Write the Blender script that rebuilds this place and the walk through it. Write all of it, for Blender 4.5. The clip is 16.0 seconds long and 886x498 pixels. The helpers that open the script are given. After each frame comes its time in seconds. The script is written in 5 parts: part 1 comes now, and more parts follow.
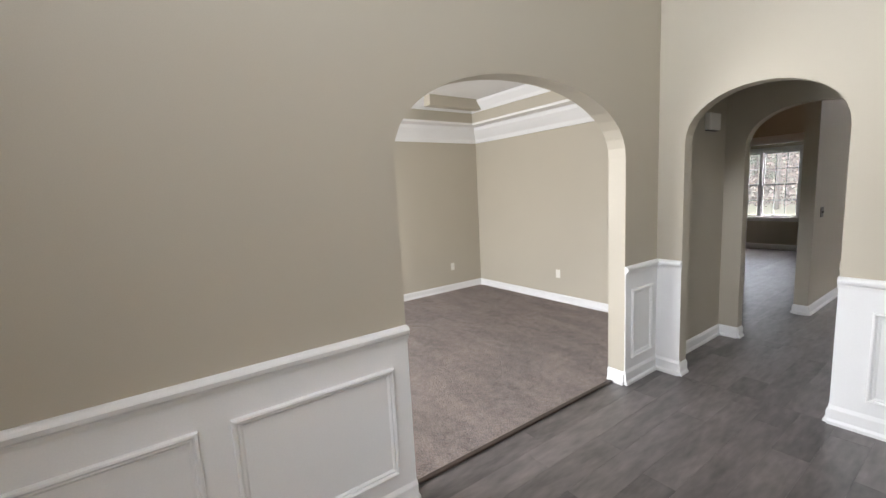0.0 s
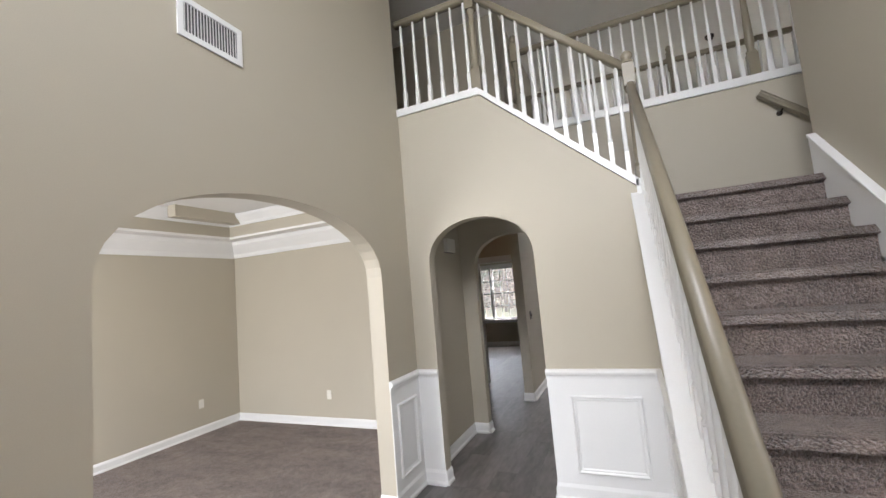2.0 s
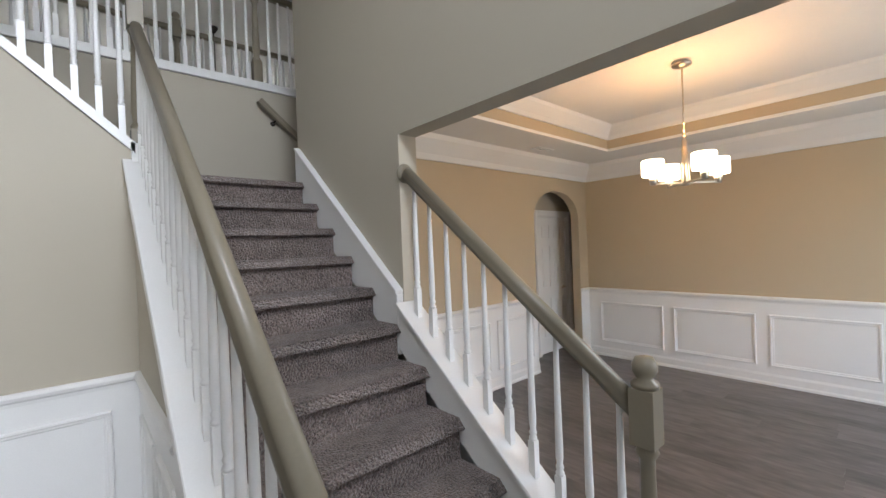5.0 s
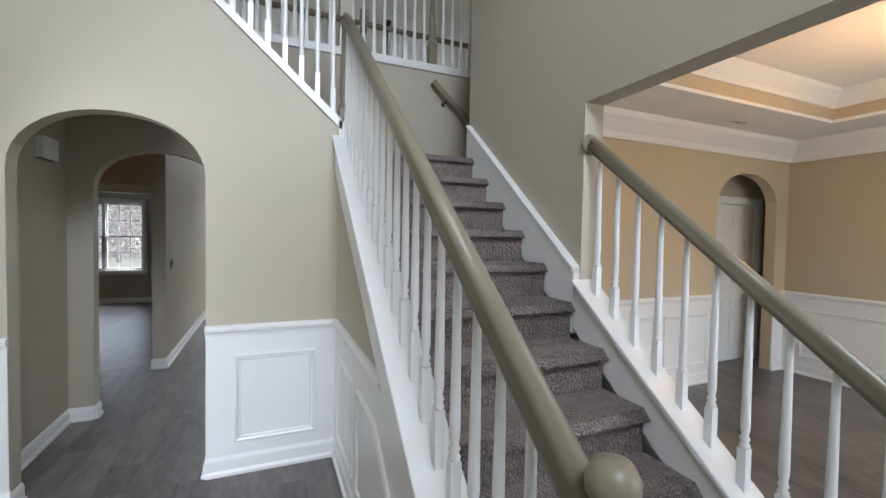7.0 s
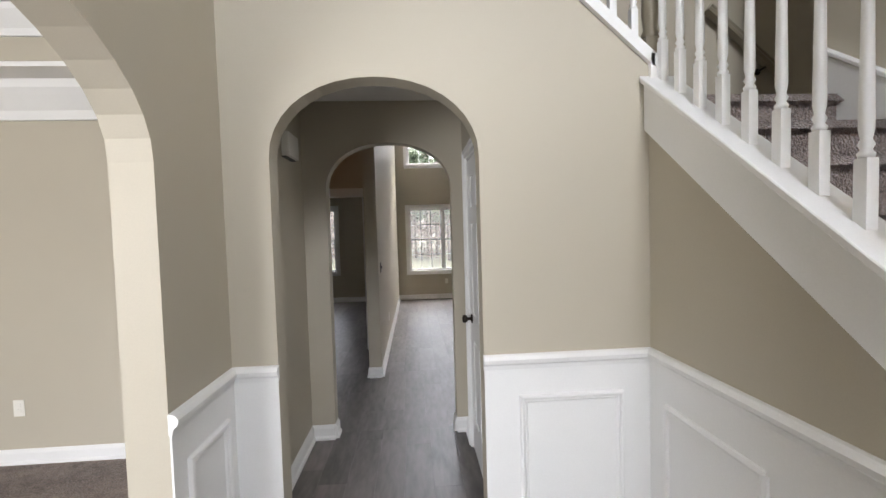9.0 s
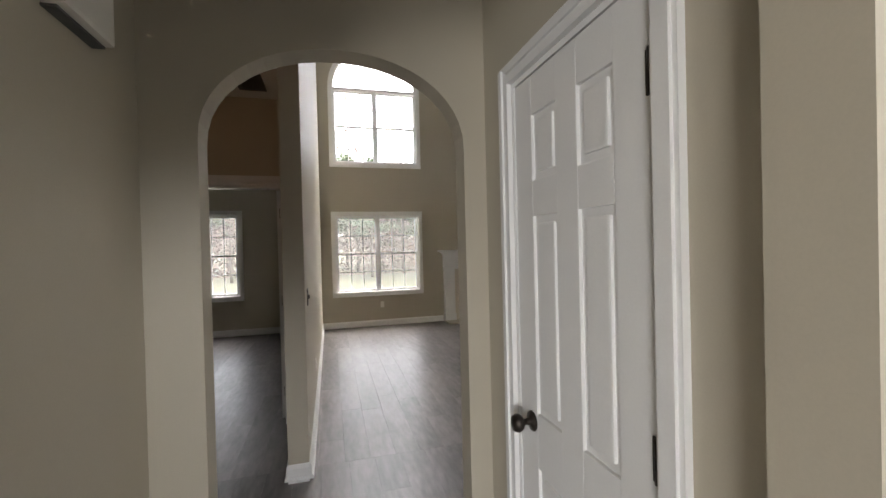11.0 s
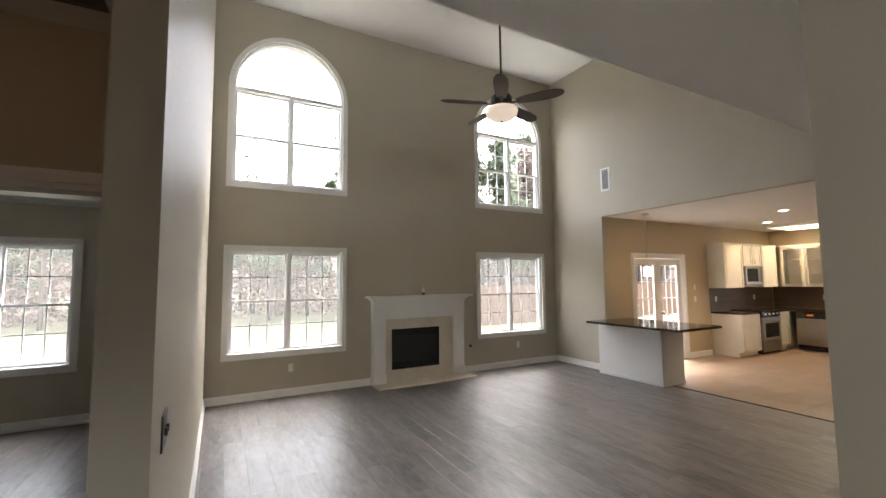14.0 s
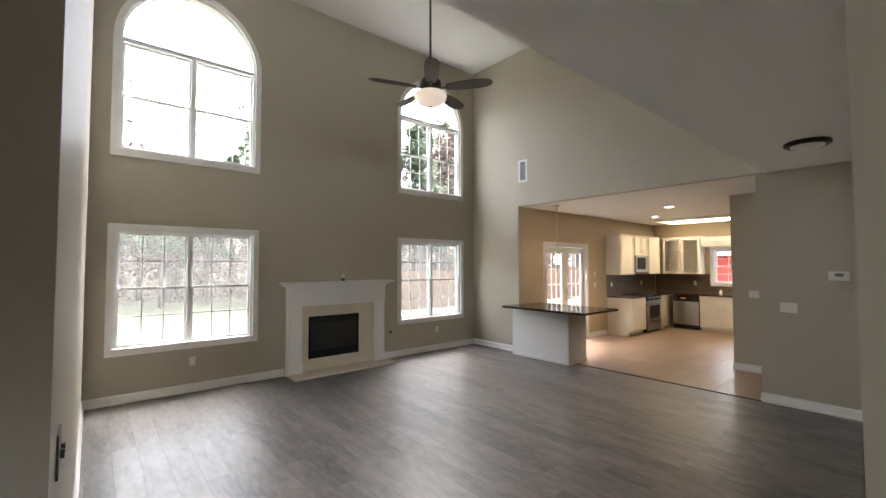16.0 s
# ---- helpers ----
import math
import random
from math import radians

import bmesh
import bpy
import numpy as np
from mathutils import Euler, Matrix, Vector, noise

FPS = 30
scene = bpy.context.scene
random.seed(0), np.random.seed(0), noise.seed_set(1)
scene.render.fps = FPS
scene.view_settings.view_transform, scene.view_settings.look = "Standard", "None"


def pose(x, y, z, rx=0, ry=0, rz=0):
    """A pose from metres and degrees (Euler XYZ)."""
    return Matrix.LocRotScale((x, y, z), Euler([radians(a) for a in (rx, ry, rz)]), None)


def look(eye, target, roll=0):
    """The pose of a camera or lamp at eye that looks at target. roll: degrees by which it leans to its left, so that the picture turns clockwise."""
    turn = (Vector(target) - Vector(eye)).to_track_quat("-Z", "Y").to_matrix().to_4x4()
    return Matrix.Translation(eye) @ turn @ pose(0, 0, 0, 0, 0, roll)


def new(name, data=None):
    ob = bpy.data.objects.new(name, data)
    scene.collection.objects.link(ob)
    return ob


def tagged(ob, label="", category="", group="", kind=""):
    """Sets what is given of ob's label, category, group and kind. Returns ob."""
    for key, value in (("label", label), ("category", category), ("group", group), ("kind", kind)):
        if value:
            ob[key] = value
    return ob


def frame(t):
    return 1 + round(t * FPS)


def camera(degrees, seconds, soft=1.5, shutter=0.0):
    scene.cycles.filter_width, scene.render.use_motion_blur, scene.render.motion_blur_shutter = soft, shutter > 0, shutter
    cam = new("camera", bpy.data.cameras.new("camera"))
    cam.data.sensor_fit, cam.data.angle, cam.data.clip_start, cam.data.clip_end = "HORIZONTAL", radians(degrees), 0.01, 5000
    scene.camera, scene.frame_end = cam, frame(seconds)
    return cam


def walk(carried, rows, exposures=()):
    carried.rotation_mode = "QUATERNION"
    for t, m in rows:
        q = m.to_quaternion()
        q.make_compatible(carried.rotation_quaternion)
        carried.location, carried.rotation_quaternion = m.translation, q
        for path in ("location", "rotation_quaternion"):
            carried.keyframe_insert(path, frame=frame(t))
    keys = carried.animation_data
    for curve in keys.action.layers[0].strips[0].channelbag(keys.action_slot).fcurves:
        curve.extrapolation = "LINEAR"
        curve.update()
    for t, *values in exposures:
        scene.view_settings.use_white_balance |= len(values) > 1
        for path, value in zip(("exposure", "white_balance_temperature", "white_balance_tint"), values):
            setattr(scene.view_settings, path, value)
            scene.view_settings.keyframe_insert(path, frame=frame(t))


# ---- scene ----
cam = camera(93.8, 16.0)
PATH = [
    (0, (1.746, -3.444, 1.608), (0.134, -2.292, 1.337), -3.0),
    (0.5, (1.778, -3.368, 1.599), (0.255, -2.092, 1.37), -4.1),
    (1, (1.788, -3.355, 1.608), (0.341, -1.983, 1.443), -5.6),
    (1.5, (1.772, -3.342, 1.636), (0.537, -1.769, 1.669), -6.3),
    (2, (1.786, -3.326, 1.651), (0.995, -1.499, 1.842), -4.9),
    (2.5, (1.754, -3.206, 1.631), (1.247, -1.283, 1.842), -4.6),
    (3, (1.761, -3.065, 1.616), (1.81, -1.073, 1.787), -6.0),
    (3.5, (1.66, -3.04, 1.622), (2.424, -1.198, 1.709), -5.9),
    (4, (1.628, -3.078, 1.637), (2.808, -1.464, 1.638), -5.1),
    (4.2, (1.672, -3.085, 1.642), (2.935, -1.539, 1.64), -4.4),
    (6.5, (1.635, -3.082, 1.629), (2.941, -1.567, 1.603), 0.2),
    (7, (1.485, -2.936, 1.56), (2.263, -1.095, 1.493), 1.1),
    (7.5, (1.389, -2.699, 1.556), (1.619, -0.715, 1.468), 0.7),
    (8, (1.25, -2.459, 1.542), (1.285, -0.462, 1.445), 0.1),
    (8.2, (1.145, -2.374, 1.541), (1.197, -0.378, 1.439), -0.2),
    (10.3, (0.676, -0.815, 1.536), (0.929, 1.169, 1.518), -2.1),
    (10.5, (0.683, -0.659, 1.494), (0.977, 1.32, 1.483), -1.9),
    (11, (0.599, -0.287, 1.507), (1.123, 1.643, 1.487), -1.4),
    (11.5, (0.663, 0.053, 1.524), (1.041, 2.016, 1.532), -0.2),
    (12, (0.686, 0.361, 1.521), (1.14, 2.308, 1.557), -0.7),
    (12.5, (0.599, 0.636, 1.561), (1.234, 2.532, 1.621), -0.9),
    (13, (0.551, 0.909, 1.617), (1.128, 2.818, 1.763), -1.8),
    (13.5, (0.644, 1.066, 1.641), (1.346, 2.932, 1.797), -1.5),
    (14, (0.579, 1.174, 1.632), (1.525, 2.929, 1.787), -0.6),
    (14.5, (0.561, 1.204, 1.653), (1.661, 2.869, 1.783), 0.6),
    (15, (0.516, 1.257, 1.643), (1.707, 2.86, 1.76), 1.0),
    (15.5, (0.497, 1.291, 1.66), (1.748, 2.849, 1.757), 0.8),
    (16, (0.49, 1.307, 1.654), (1.781, 2.833, 1.733), -0.1),
]
walk(cam, [(t, look(eye, target, roll)) for t, eye, target, roll in PATH], exposures=[(0.0, 3.88, 6400, 13), (3.0, 3.88, 6450, 14), (4.2, 3.54, 6250, 13), (7.0, 3.66, 5900, 10), (8.2, 3.75, 6500, 14), (10.5, 3.9, 6350, 11), (11.5, 3.95, 7100, 14), (12.5, 4.0, 7150, 15), (13.5, 4.12, 6800, 13), (16.0, 4.15, 6450, 11)])

# ---- world and light ----
world = bpy.data.worlds.new("overcast_sky")
scene.world = world
world.use_nodes = True
wn = world.node_tree
sky = wn.nodes.new("ShaderNodeTexSky")
sky.sky_type = 'NISHITA'
sky.sun_disc = False
sky.sun_elevation, sky.sun_rotation = radians(63), radians(42)
sky.air_density, sky.dust_density, sky.ozone_density = 1.0, 4.0, 1.0
hazy = wn.nodes.new("ShaderNodeHueSaturation")
hazy.inputs["Saturation"].default_value = 0.35
wn.links.new(sky.outputs[0], hazy.inputs["Color"])
wn.links.new(hazy.outputs[0], wn.nodes["Background"].inputs[0])
wn.nodes["Background"].inputs[1].default_value = 0.15

sun = new("sun", bpy.data.lights.new("sun", 'SUN'))
sun.data.energy, sun.data.angle, sun.data.color = 0.5, radians(60), (1.0, 0.96, 0.9)
sun.matrix_world = look((0, 0, 0), (-0.3, -0.33, -0.9))


def sky_lamp(name, eye, target, w, h, watts, color, spread=180):
    """An added area lamp that stands in for sky light from the unseen front wall."""
    lamp = new(name, bpy.data.lights.new(name, 'AREA'))
    lamp.data.shape, lamp.data.size, lamp.data.size_y = 'RECTANGLE', w, h
    lamp.data.energy, lamp.data.color = watts, color
    lamp.data.spread = radians(spread)
    lamp.matrix_world = look(eye, target)
    return lamp


DAY = (0.96, 0.98, 1.0)
# Lamps behind the camera for assumed windows; the high one's spread is narrowed.
sky_lamp("skylight_foyer_high", (1.7, -4.55, 4.4), (1.6, 0, 2.6), 1.5, 1.6, 5.4, DAY, 125)
# Added low fill for door daylight; the wall has no opening here.
sky_lamp("sky_lamp_foyer_low", (1.5, -4.55, 1.2), (1.4, 0, 0.9), 1.2, 2.0, 0.35, (0.85, 0.93, 1.0))
sky_lamp("skylight_living", (-1.9, -4.55, 1.45), (-1.9, 0, 0.9), 1.7, 1.4, 12.0, DAY)
sky_lamp("skylight_dining", (5.3, -4.55, 1.45), (5.3, 0, 0.9), 1.7, 1.4, 3.0, (0.9, 0.96, 1.0))

# ---- materials ----
def material(name, color, rough=0.5, metal=0.0, vary=0.12, scale=3.0, grain=60.0, bump=0.02, spec=0.5, stretch=(1, 1, 1), island=0.0, rnd=0.0):
    """Paint, stone, wood and the like: a base colour that drifts at a large and a small scale, with fine relief."""
    m = bpy.data.materials.new(name)
    m.use_nodes = True
    nt = m.node_tree
    b = nt.nodes["Principled BSDF"]
    b.inputs["Roughness"].default_value, b.inputs["Metallic"].default_value = rough, metal
    b.inputs["Specular IOR Level"].default_value = spec
    tc = nt.nodes.new("ShaderNodeTexCoord")
    mp = nt.nodes.new("ShaderNodeMapping")
    mp.inputs["Scale"].default_value = stretch
    nt.links.new(tc.outputs["Object"], mp.inputs[0])
    big = nt.nodes.new("ShaderNodeTexNoise")
    big.inputs["Scale"].default_value, big.inputs["Detail"].default_value = scale, 3
    fine = nt.nodes.new("ShaderNodeTexNoise")
    fine.inputs["Scale"].default_value, fine.inputs["Detail"].default_value = grain, 4
    for n in (big, fine):
        nt.links.new(mp.outputs[0], n.inputs["Vector"])
    add = nt.nodes.new("ShaderNodeMath")
    add.operation = 'ADD'
    nt.links.new(big.outputs[0], add.inputs[0])
    nt.links.new(fine.outputs[0], add.inputs[1])
    source = add
    if rnd:
        info = nt.nodes.new("ShaderNodeObjectInfo")
        geo = nt.nodes.new("ShaderNodeNewGeometry")
        both = nt.nodes.new("ShaderNodeMath")
        both.operation = 'ADD'
        nt.links.new(info.outputs["Random"], both.inputs[0])
        nt.links.new(geo.outputs["Random Per Island"], both.inputs[1])
        frac = nt.nodes.new("ShaderNodeMath")
        frac.operation = 'FRACT'
        nt.links.new(both.outputs[0], frac.inputs[0])
        mad = nt.nodes.new("ShaderNodeMath")
        mad.operation = 'MULTIPLY_ADD'
        mad.inputs[1].default_value = rnd
        nt.links.new(frac.outputs[0], mad.inputs[0])
        nt.links.new(add.outputs[0], mad.inputs[2])
        source = mad
        shift = nt.nodes.new("ShaderNodeVectorMath")
        shift.operation = 'ADD'
        spread = nt.nodes.new("ShaderNodeVectorMath")
        spread.operation = 'SCALE'
        spread.inputs[0].default_value = (17.0, 9.0, 5.0)
        nt.links.new(frac.outputs[0], spread.inputs["Scale"])
        nt.links.new(tc.outputs["Object"], shift.inputs[0])
        nt.links.new(spread.outputs[0], shift.inputs[1])
        nt.links.new(shift.outputs[0], mp.inputs[0])
    ramp = nt.nodes.new("ShaderNodeMapRange")
    ramp.inputs["From Min"].default_value, ramp.inputs["From Max"].default_value = 0.6, 1.4 + rnd
    ramp.inputs["To Min"].default_value, ramp.inputs["To Max"].default_value = 1 - vary, 1 + vary
    nt.links.new(source.outputs[0], ramp.inputs["Value"])
    tint = nt.nodes.new("ShaderNodeVectorMath")
    tint.operation = 'SCALE'
    tint.inputs[0].default_value = color
    nt.links.new(ramp.outputs[0], tint.inputs["Scale"])
    nt.links.new(tint.outputs[0], b.inputs["Base Color"])
    if bump:
        bp = nt.nodes.new("ShaderNodeBump")
        bp.inputs["Strength"].default_value, bp.inputs["Distance"].default_value = min(1.0, bump * 10), bump * 0.1
        nt.links.new(fine.outputs[0], bp.inputs["Height"])
        nt.links.new(bp.outputs[0], b.inputs["Normal"])
    return m


def glow(name, color, strength):
    m = bpy.data.materials.new(name)
    m.use_nodes = True
    b = m.node_tree.nodes["Principled BSDF"]
    b.inputs["Base Color"].default_value = (*color, 1)
    b.inputs["Emission Color"].default_value = (*color, 1)
    b.inputs["Emission Strength"].default_value = strength
    return m


def clear(name, tint=(1, 1, 1), rough=0.0):
    m = bpy.data.materials.new(name)
    m.use_nodes = True
    b = m.node_tree.nodes["Principled BSDF"]
    b.inputs["Base Color"].default_value = (*tint, 1)
    b.inputs["Roughness"].default_value = rough
    b.inputs["Transmission Weight"].default_value = 1.0
    b.inputs["IOR"].default_value = 1.02
    return m


WALL = material("greige_wall_paint", (0.47, 0.43, 0.347), 0.55, vary=0.035, scale=1.2, grain=220, bump=0.006, spec=0.35)
TANWALL = material("warm_tan_wall_paint", (0.52, 0.43, 0.30), 0.55, vary=0.035, scale=1.2, grain=220, bump=0.006, spec=0.35)
WHITE = material("white_trim_paint", (0.80, 0.80, 0.79), 0.32, vary=0.03, scale=2.0, grain=150, bump=0.004)
CEIL = material("white_ceiling_paint", (0.82, 0.81, 0.79), 0.8, vary=0.03, scale=2.0, grain=130, bump=0.02, spec=0.2)
PLANK = material("grey_brown_vinyl_plank", (0.12, 0.106, 0.102), 0.38, vary=0.8, scale=2.0, grain=7, bump=0.006, spec=0.85, stretch=(4.0, 1.0, 1.0), rnd=0.35)
RAILPAINT = material("taupe_painted_handrail", (0.235, 0.205, 0.15), 0.35, vary=0.05, grain=90, bump=0.004)
DARKWOOD = material("dark_stained_wood", (0.045, 0.03, 0.022), 0.4, vary=0.3, stretch=(1, 8, 1), grain=30)
BRONZE = material("oil_rubbed_bronze", (0.05, 0.042, 0.036), 0.35, 0.8, vary=0.15)
NICKEL = material("brushed_nickel", (0.55, 0.50, 0.43), 0.3, 1.0, vary=0.08)
STEEL = material("stainless_steel", (0.42, 0.41, 0.40), 0.33, 1.0, vary=0.12, stretch=(20, 1, 1), grain=30)
BLACK = material("black_enamel", (0.012, 0.012, 0.013), 0.2, vary=0.2)
SOOT = material("black_firebox_metal", (0.01, 0.01, 0.01), 0.6, vary=0.3)
STONE = material("cream_marble_surround", (0.66, 0.60, 0.50), 0.25, vary=0.08, scale=5, grain=30)
GRANITE = material("dark_brown_granite", (0.045, 0.028, 0.02), 0.12, vary=0.6, scale=14, grain=120, bump=0.0)
SLATE = material("brown_backsplash_tile", (0.11, 0.07, 0.045), 0.45, vary=0.3, scale=5, grain=40, rnd=0.4)
TILE = material("tan_floor_tile", (0.30, 0.21, 0.145), 0.35, vary=0.2, scale=3, grain=30, rnd=0.25)
CABINET = material("cream_white_cabinet_paint", (0.74, 0.70, 0.62), 0.4, vary=0.03)
PLASTIC = material("white_plastic_plate", (0.78, 0.76, 0.70), 0.35, vary=0.02)
# Dark grey of real parts; behind vent slats it is painted shade.
GREYBOX = material("dark_grey_paint_and_vent_shade", (0.10, 0.10, 0.10), 0.7)
VINYL = material("white_vinyl_window", (0.82, 0.83, 0.84), 0.3, vary=0.02)
GLASS = clear("window_glass")


def screen_mesh(name, color, cover):
    """A fine mesh: open between threads that let a little light glow through."""
    m = bpy.data.materials.new(name)
    m.use_nodes = True
    nt = m.node_tree
    thread = nt.nodes.new("ShaderNodeBsdfTranslucent")
    thread.inputs["Color"].default_value = (*color, 1)
    gap = nt.nodes.new("ShaderNodeBsdfTransparent")
    mix = nt.nodes.new("ShaderNodeMixShader")
    mix.inputs[0].default_value = cover
    nt.links.new(gap.outputs[0], mix.inputs[1])
    nt.links.new(thread.outputs[0], mix.inputs[2])
    nt.links.new(mix.outputs[0], nt.nodes["Material Output"].inputs["Surface"])
    return m


def pile(name, color):
    """Cut-pile carpet: tufts, mottling, and broad strokes where the pile lies one way or the other."""
    m = bpy.data.materials.new(name)
    m.use_nodes = True
    nt = m.node_tree
    b = nt.nodes["Principled BSDF"]
    b.inputs["Roughness"].default_value = 0.95
    b.inputs["Specular IOR Level"].default_value = 0.05
    b.inputs["Sheen Weight"].default_value, b.inputs["Sheen Roughness"].default_value = 0.32, 0.45
    tc = nt.nodes.new("ShaderNodeTexCoord")
    mp = nt.nodes.new("ShaderNodeMapping")
    mp.inputs["Rotation"].default_value = (0, 0, 0.6)
    mp.inputs["Scale"].default_value = (1.0, 3.2, 1.0)
    nt.links.new(tc.outputs["Object"], mp.inputs[0])
    total = None
    for scale, detail, lo, hi, source in ((1.3, 4, -0.16, 0.2, mp), (14, 5, -0.22, 0.22, tc), (90, 4, -0.5, 0.5, tc)):
        n = nt.nodes.new("ShaderNodeTexNoise")
        n.inputs["Scale"].default_value, n.inputs["Detail"].default_value = scale, detail
        nt.links.new(source.outputs["Object" if source is tc else 0], n.inputs["Vector"])
        mr = nt.nodes.new("ShaderNodeMapRange")
        mr.inputs["From Min"].default_value, mr.inputs["From Max"].default_value = (0.38, 0.62) if scale < 2 else (0.3, 0.7)
        mr.inputs["To Min"].default_value, mr.inputs["To Max"].default_value = lo, hi
        nt.links.new(n.outputs[0], mr.inputs["Value"])
        add = nt.nodes.new("ShaderNodeMath")
        add.operation = 'ADD'
        add.inputs[1].default_value = 1.0
        nt.links.new(mr.outputs[0], add.inputs[0])
        if total:
            nt.links.new(total.outputs[0], add.inputs[1])
        total = add
    tint = nt.nodes.new("ShaderNodeVectorMath")
    tint.operation = 'SCALE'
    tint.inputs[0].default_value = color
    nt.links.new(total.outputs[0], tint.inputs["Scale"])
    nt.links.new(tint.outputs[0], b.inputs["Base Color"])
    bp = nt.nodes.new("ShaderNodeBump")
    bp.inputs["Strength"].default_value, bp.inputs["Distance"].default_value = 1.0, 0.05
    nt.links.new(n.outputs[0], bp.inputs["Height"])
    nt.links.new(bp.outputs[0], b.inputs["Normal"])
    return m


CARPET = pile("taupe_cut_pile_carpet", (0.265, 0.208, 0.185))
# Screen whose cover dims the view and whose glowing threads add lens-veil haze.
SCREEN = screen_mesh("grey_insect_screen", (0.15, 0.15, 0.145), 0.36)
SHADE = glow("lit_frosted_glass_shade", (1.0, 0.76, 0.46), 0.9)
BOWL = glow("frosted_fan_bowl", (0.95, 0.80, 0.66), 0.03)
LENS = glow("warm_lit_lens", (1.0, 0.7, 0.42), 0.015)
DISC = glow("recessed_lamp_disc", (1.0, 0.80, 0.52), 2.5)
TUBE = glow("fluorescent_diffuser", (1.0, 0.86, 0.62), 0.8)
GRASS = material("pale_lawn", (0.058, 0.06, 0.03), 0.9, vary=0.35, scale=0.6, grain=12, bump=0.1)
FENCE = material("cedar_fence_board", (0.14, 0.08, 0.05), 0.8, vary=0.2, rnd=0.3, stretch=(4, 4, 1))
BARK = material("grey_brown_bark", (0.13, 0.105, 0.09), 0.9, vary=0.35, grain=25, bump=0.1)
LEAF = material("pine_green_foliage", (0.085, 0.11, 0.06), 0.7, vary=0.5, scale=1.5, rnd=0.6)
DRYLEAF = material("russet_bare_undergrowth", (0.14, 0.10, 0.082), 0.85, vary=0.45, scale=1.5, rnd=0.6)
REDSIDE = material("red_shed_siding", (0.38, 0.05, 0.04), 0.7, vary=0.15)

# ---- mesh helpers ----
def box(bm, x0, x1, y0, y1, z0, z1, bevel=0.0):
    g = bmesh.ops.create_cube(bm, size=1, matrix=Matrix.Translation(((x0 + x1) / 2, (y0 + y1) / 2, (z0 + z1) / 2)) @ Matrix.Diagonal((abs(x1 - x0), abs(y1 - y0), abs(z1 - z0), 1)))
    if bevel:
        es = {e for v in g["verts"] for e in v.link_edges}
        bmesh.ops.bevel(bm, geom=list(es), offset=bevel, segments=2, profile=0.7, affect='EDGES')


def prism(bm, pts, axis, a, b):
    """A polygon, drawn in the two other axes, pushed from a to b along one axis."""
    def at(p, c):
        return {"x": (c, p[0], p[1]), "y": (p[0], c, p[1]), "z": (p[0], p[1], c)}[axis]
    lo = [bm.verts.new(at(p, a)) for p in pts]
    hi = [bm.verts.new(at(p, b)) for p in pts]
    fs = [bm.faces.new(lo), bm.faces.new(hi[::-1])]
    n = len(pts)
    fs += [bm.faces.new((lo[i], hi[i], hi[(i + 1) % n], lo[(i + 1) % n])) for i in range(n)]
    bmesh.ops.recalc_face_normals(bm, faces=fs)


def lathe(bm, rows, n=12, m=Matrix()):
    """A turned shape from (radius, height) rows."""
    rings = [[bm.verts.new(m @ Vector((r * math.cos(2 * math.pi * k / n), r * math.sin(2 * math.pi * k / n), z))) for k in range(n)] for r, z in rows]
    fs = []
    for a, b in zip(rings, rings[1:]):
        fs += [bm.faces.new((a[k], a[(k + 1) % n], b[(k + 1) % n], b[k])) for k in range(n)]
    fs += [bm.faces.new(rings[0][::-1]), bm.faces.new(rings[-1])]
    for f in fs[:-2]:
        f.smooth = True
    return fs


def rod(bm, a, b, r, n=10, r2=None):
    a, b = Vector(a), Vector(b)
    m = Matrix.Translation(a) @ (b - a).to_track_quat("Z", "Y").to_matrix().to_4x4()
    lathe(bm, [(r, 0), (r if r2 is None else r2, (b - a).length)], n, m)


def sweep(bm, profile, a, b, up=(0, 0, 1)):
    """A closed profile (across, up) pushed along the line from a to b."""
    a, b = Vector(a), Vector(b)
    d = (b - a).normalized()
    s = d.cross(Vector(up)).normalized()
    u = s.cross(d)
    la = [bm.verts.new(a + s * p + u * q) for p, q in profile]
    lb = [bm.verts.new(b + s * p + u * q) for p, q in profile]
    n = len(profile)
    fs = [bm.faces.new(la), bm.faces.new(lb[::-1])] + [bm.faces.new((la[i], lb[i], lb[(i + 1) % n], la[(i + 1) % n])) for i in range(n)]
    bmesh.ops.recalc_face_normals(bm, faces=fs)


def finish(name, bm, mat):
    me = bpy.data.meshes.new(name)
    bm.to_mesh(me)
    bm.free()
    me.materials.append(mat)
    return me


def part(name, bm, mat, parent, label=""):
    ob = new(name, finish(name, bm, mat))
    ob.parent = parent
    return tagged(ob, label)


REAR = -0.13
WING = [Matrix()]      # the rear wing's own place; set before its rooms are built


def wing(x):
    WING[0] = Matrix.Translation((x, 0, 0))


def thing(name, label, category, group="", m=Matrix(), kind=""):
    ob = new(name)
    ob.empty_display_size = 0.1
    ob.matrix_world = WING[0] @ m
    return tagged(ob, label, category, group, kind)


def solid(name, bm, mat, label, category="", kind="structure", m=Matrix()):
    ob = new(name, finish(name, bm, mat))
    ob.matrix_world = WING[0] @ m
    return tagged(ob, label, category, "", kind)


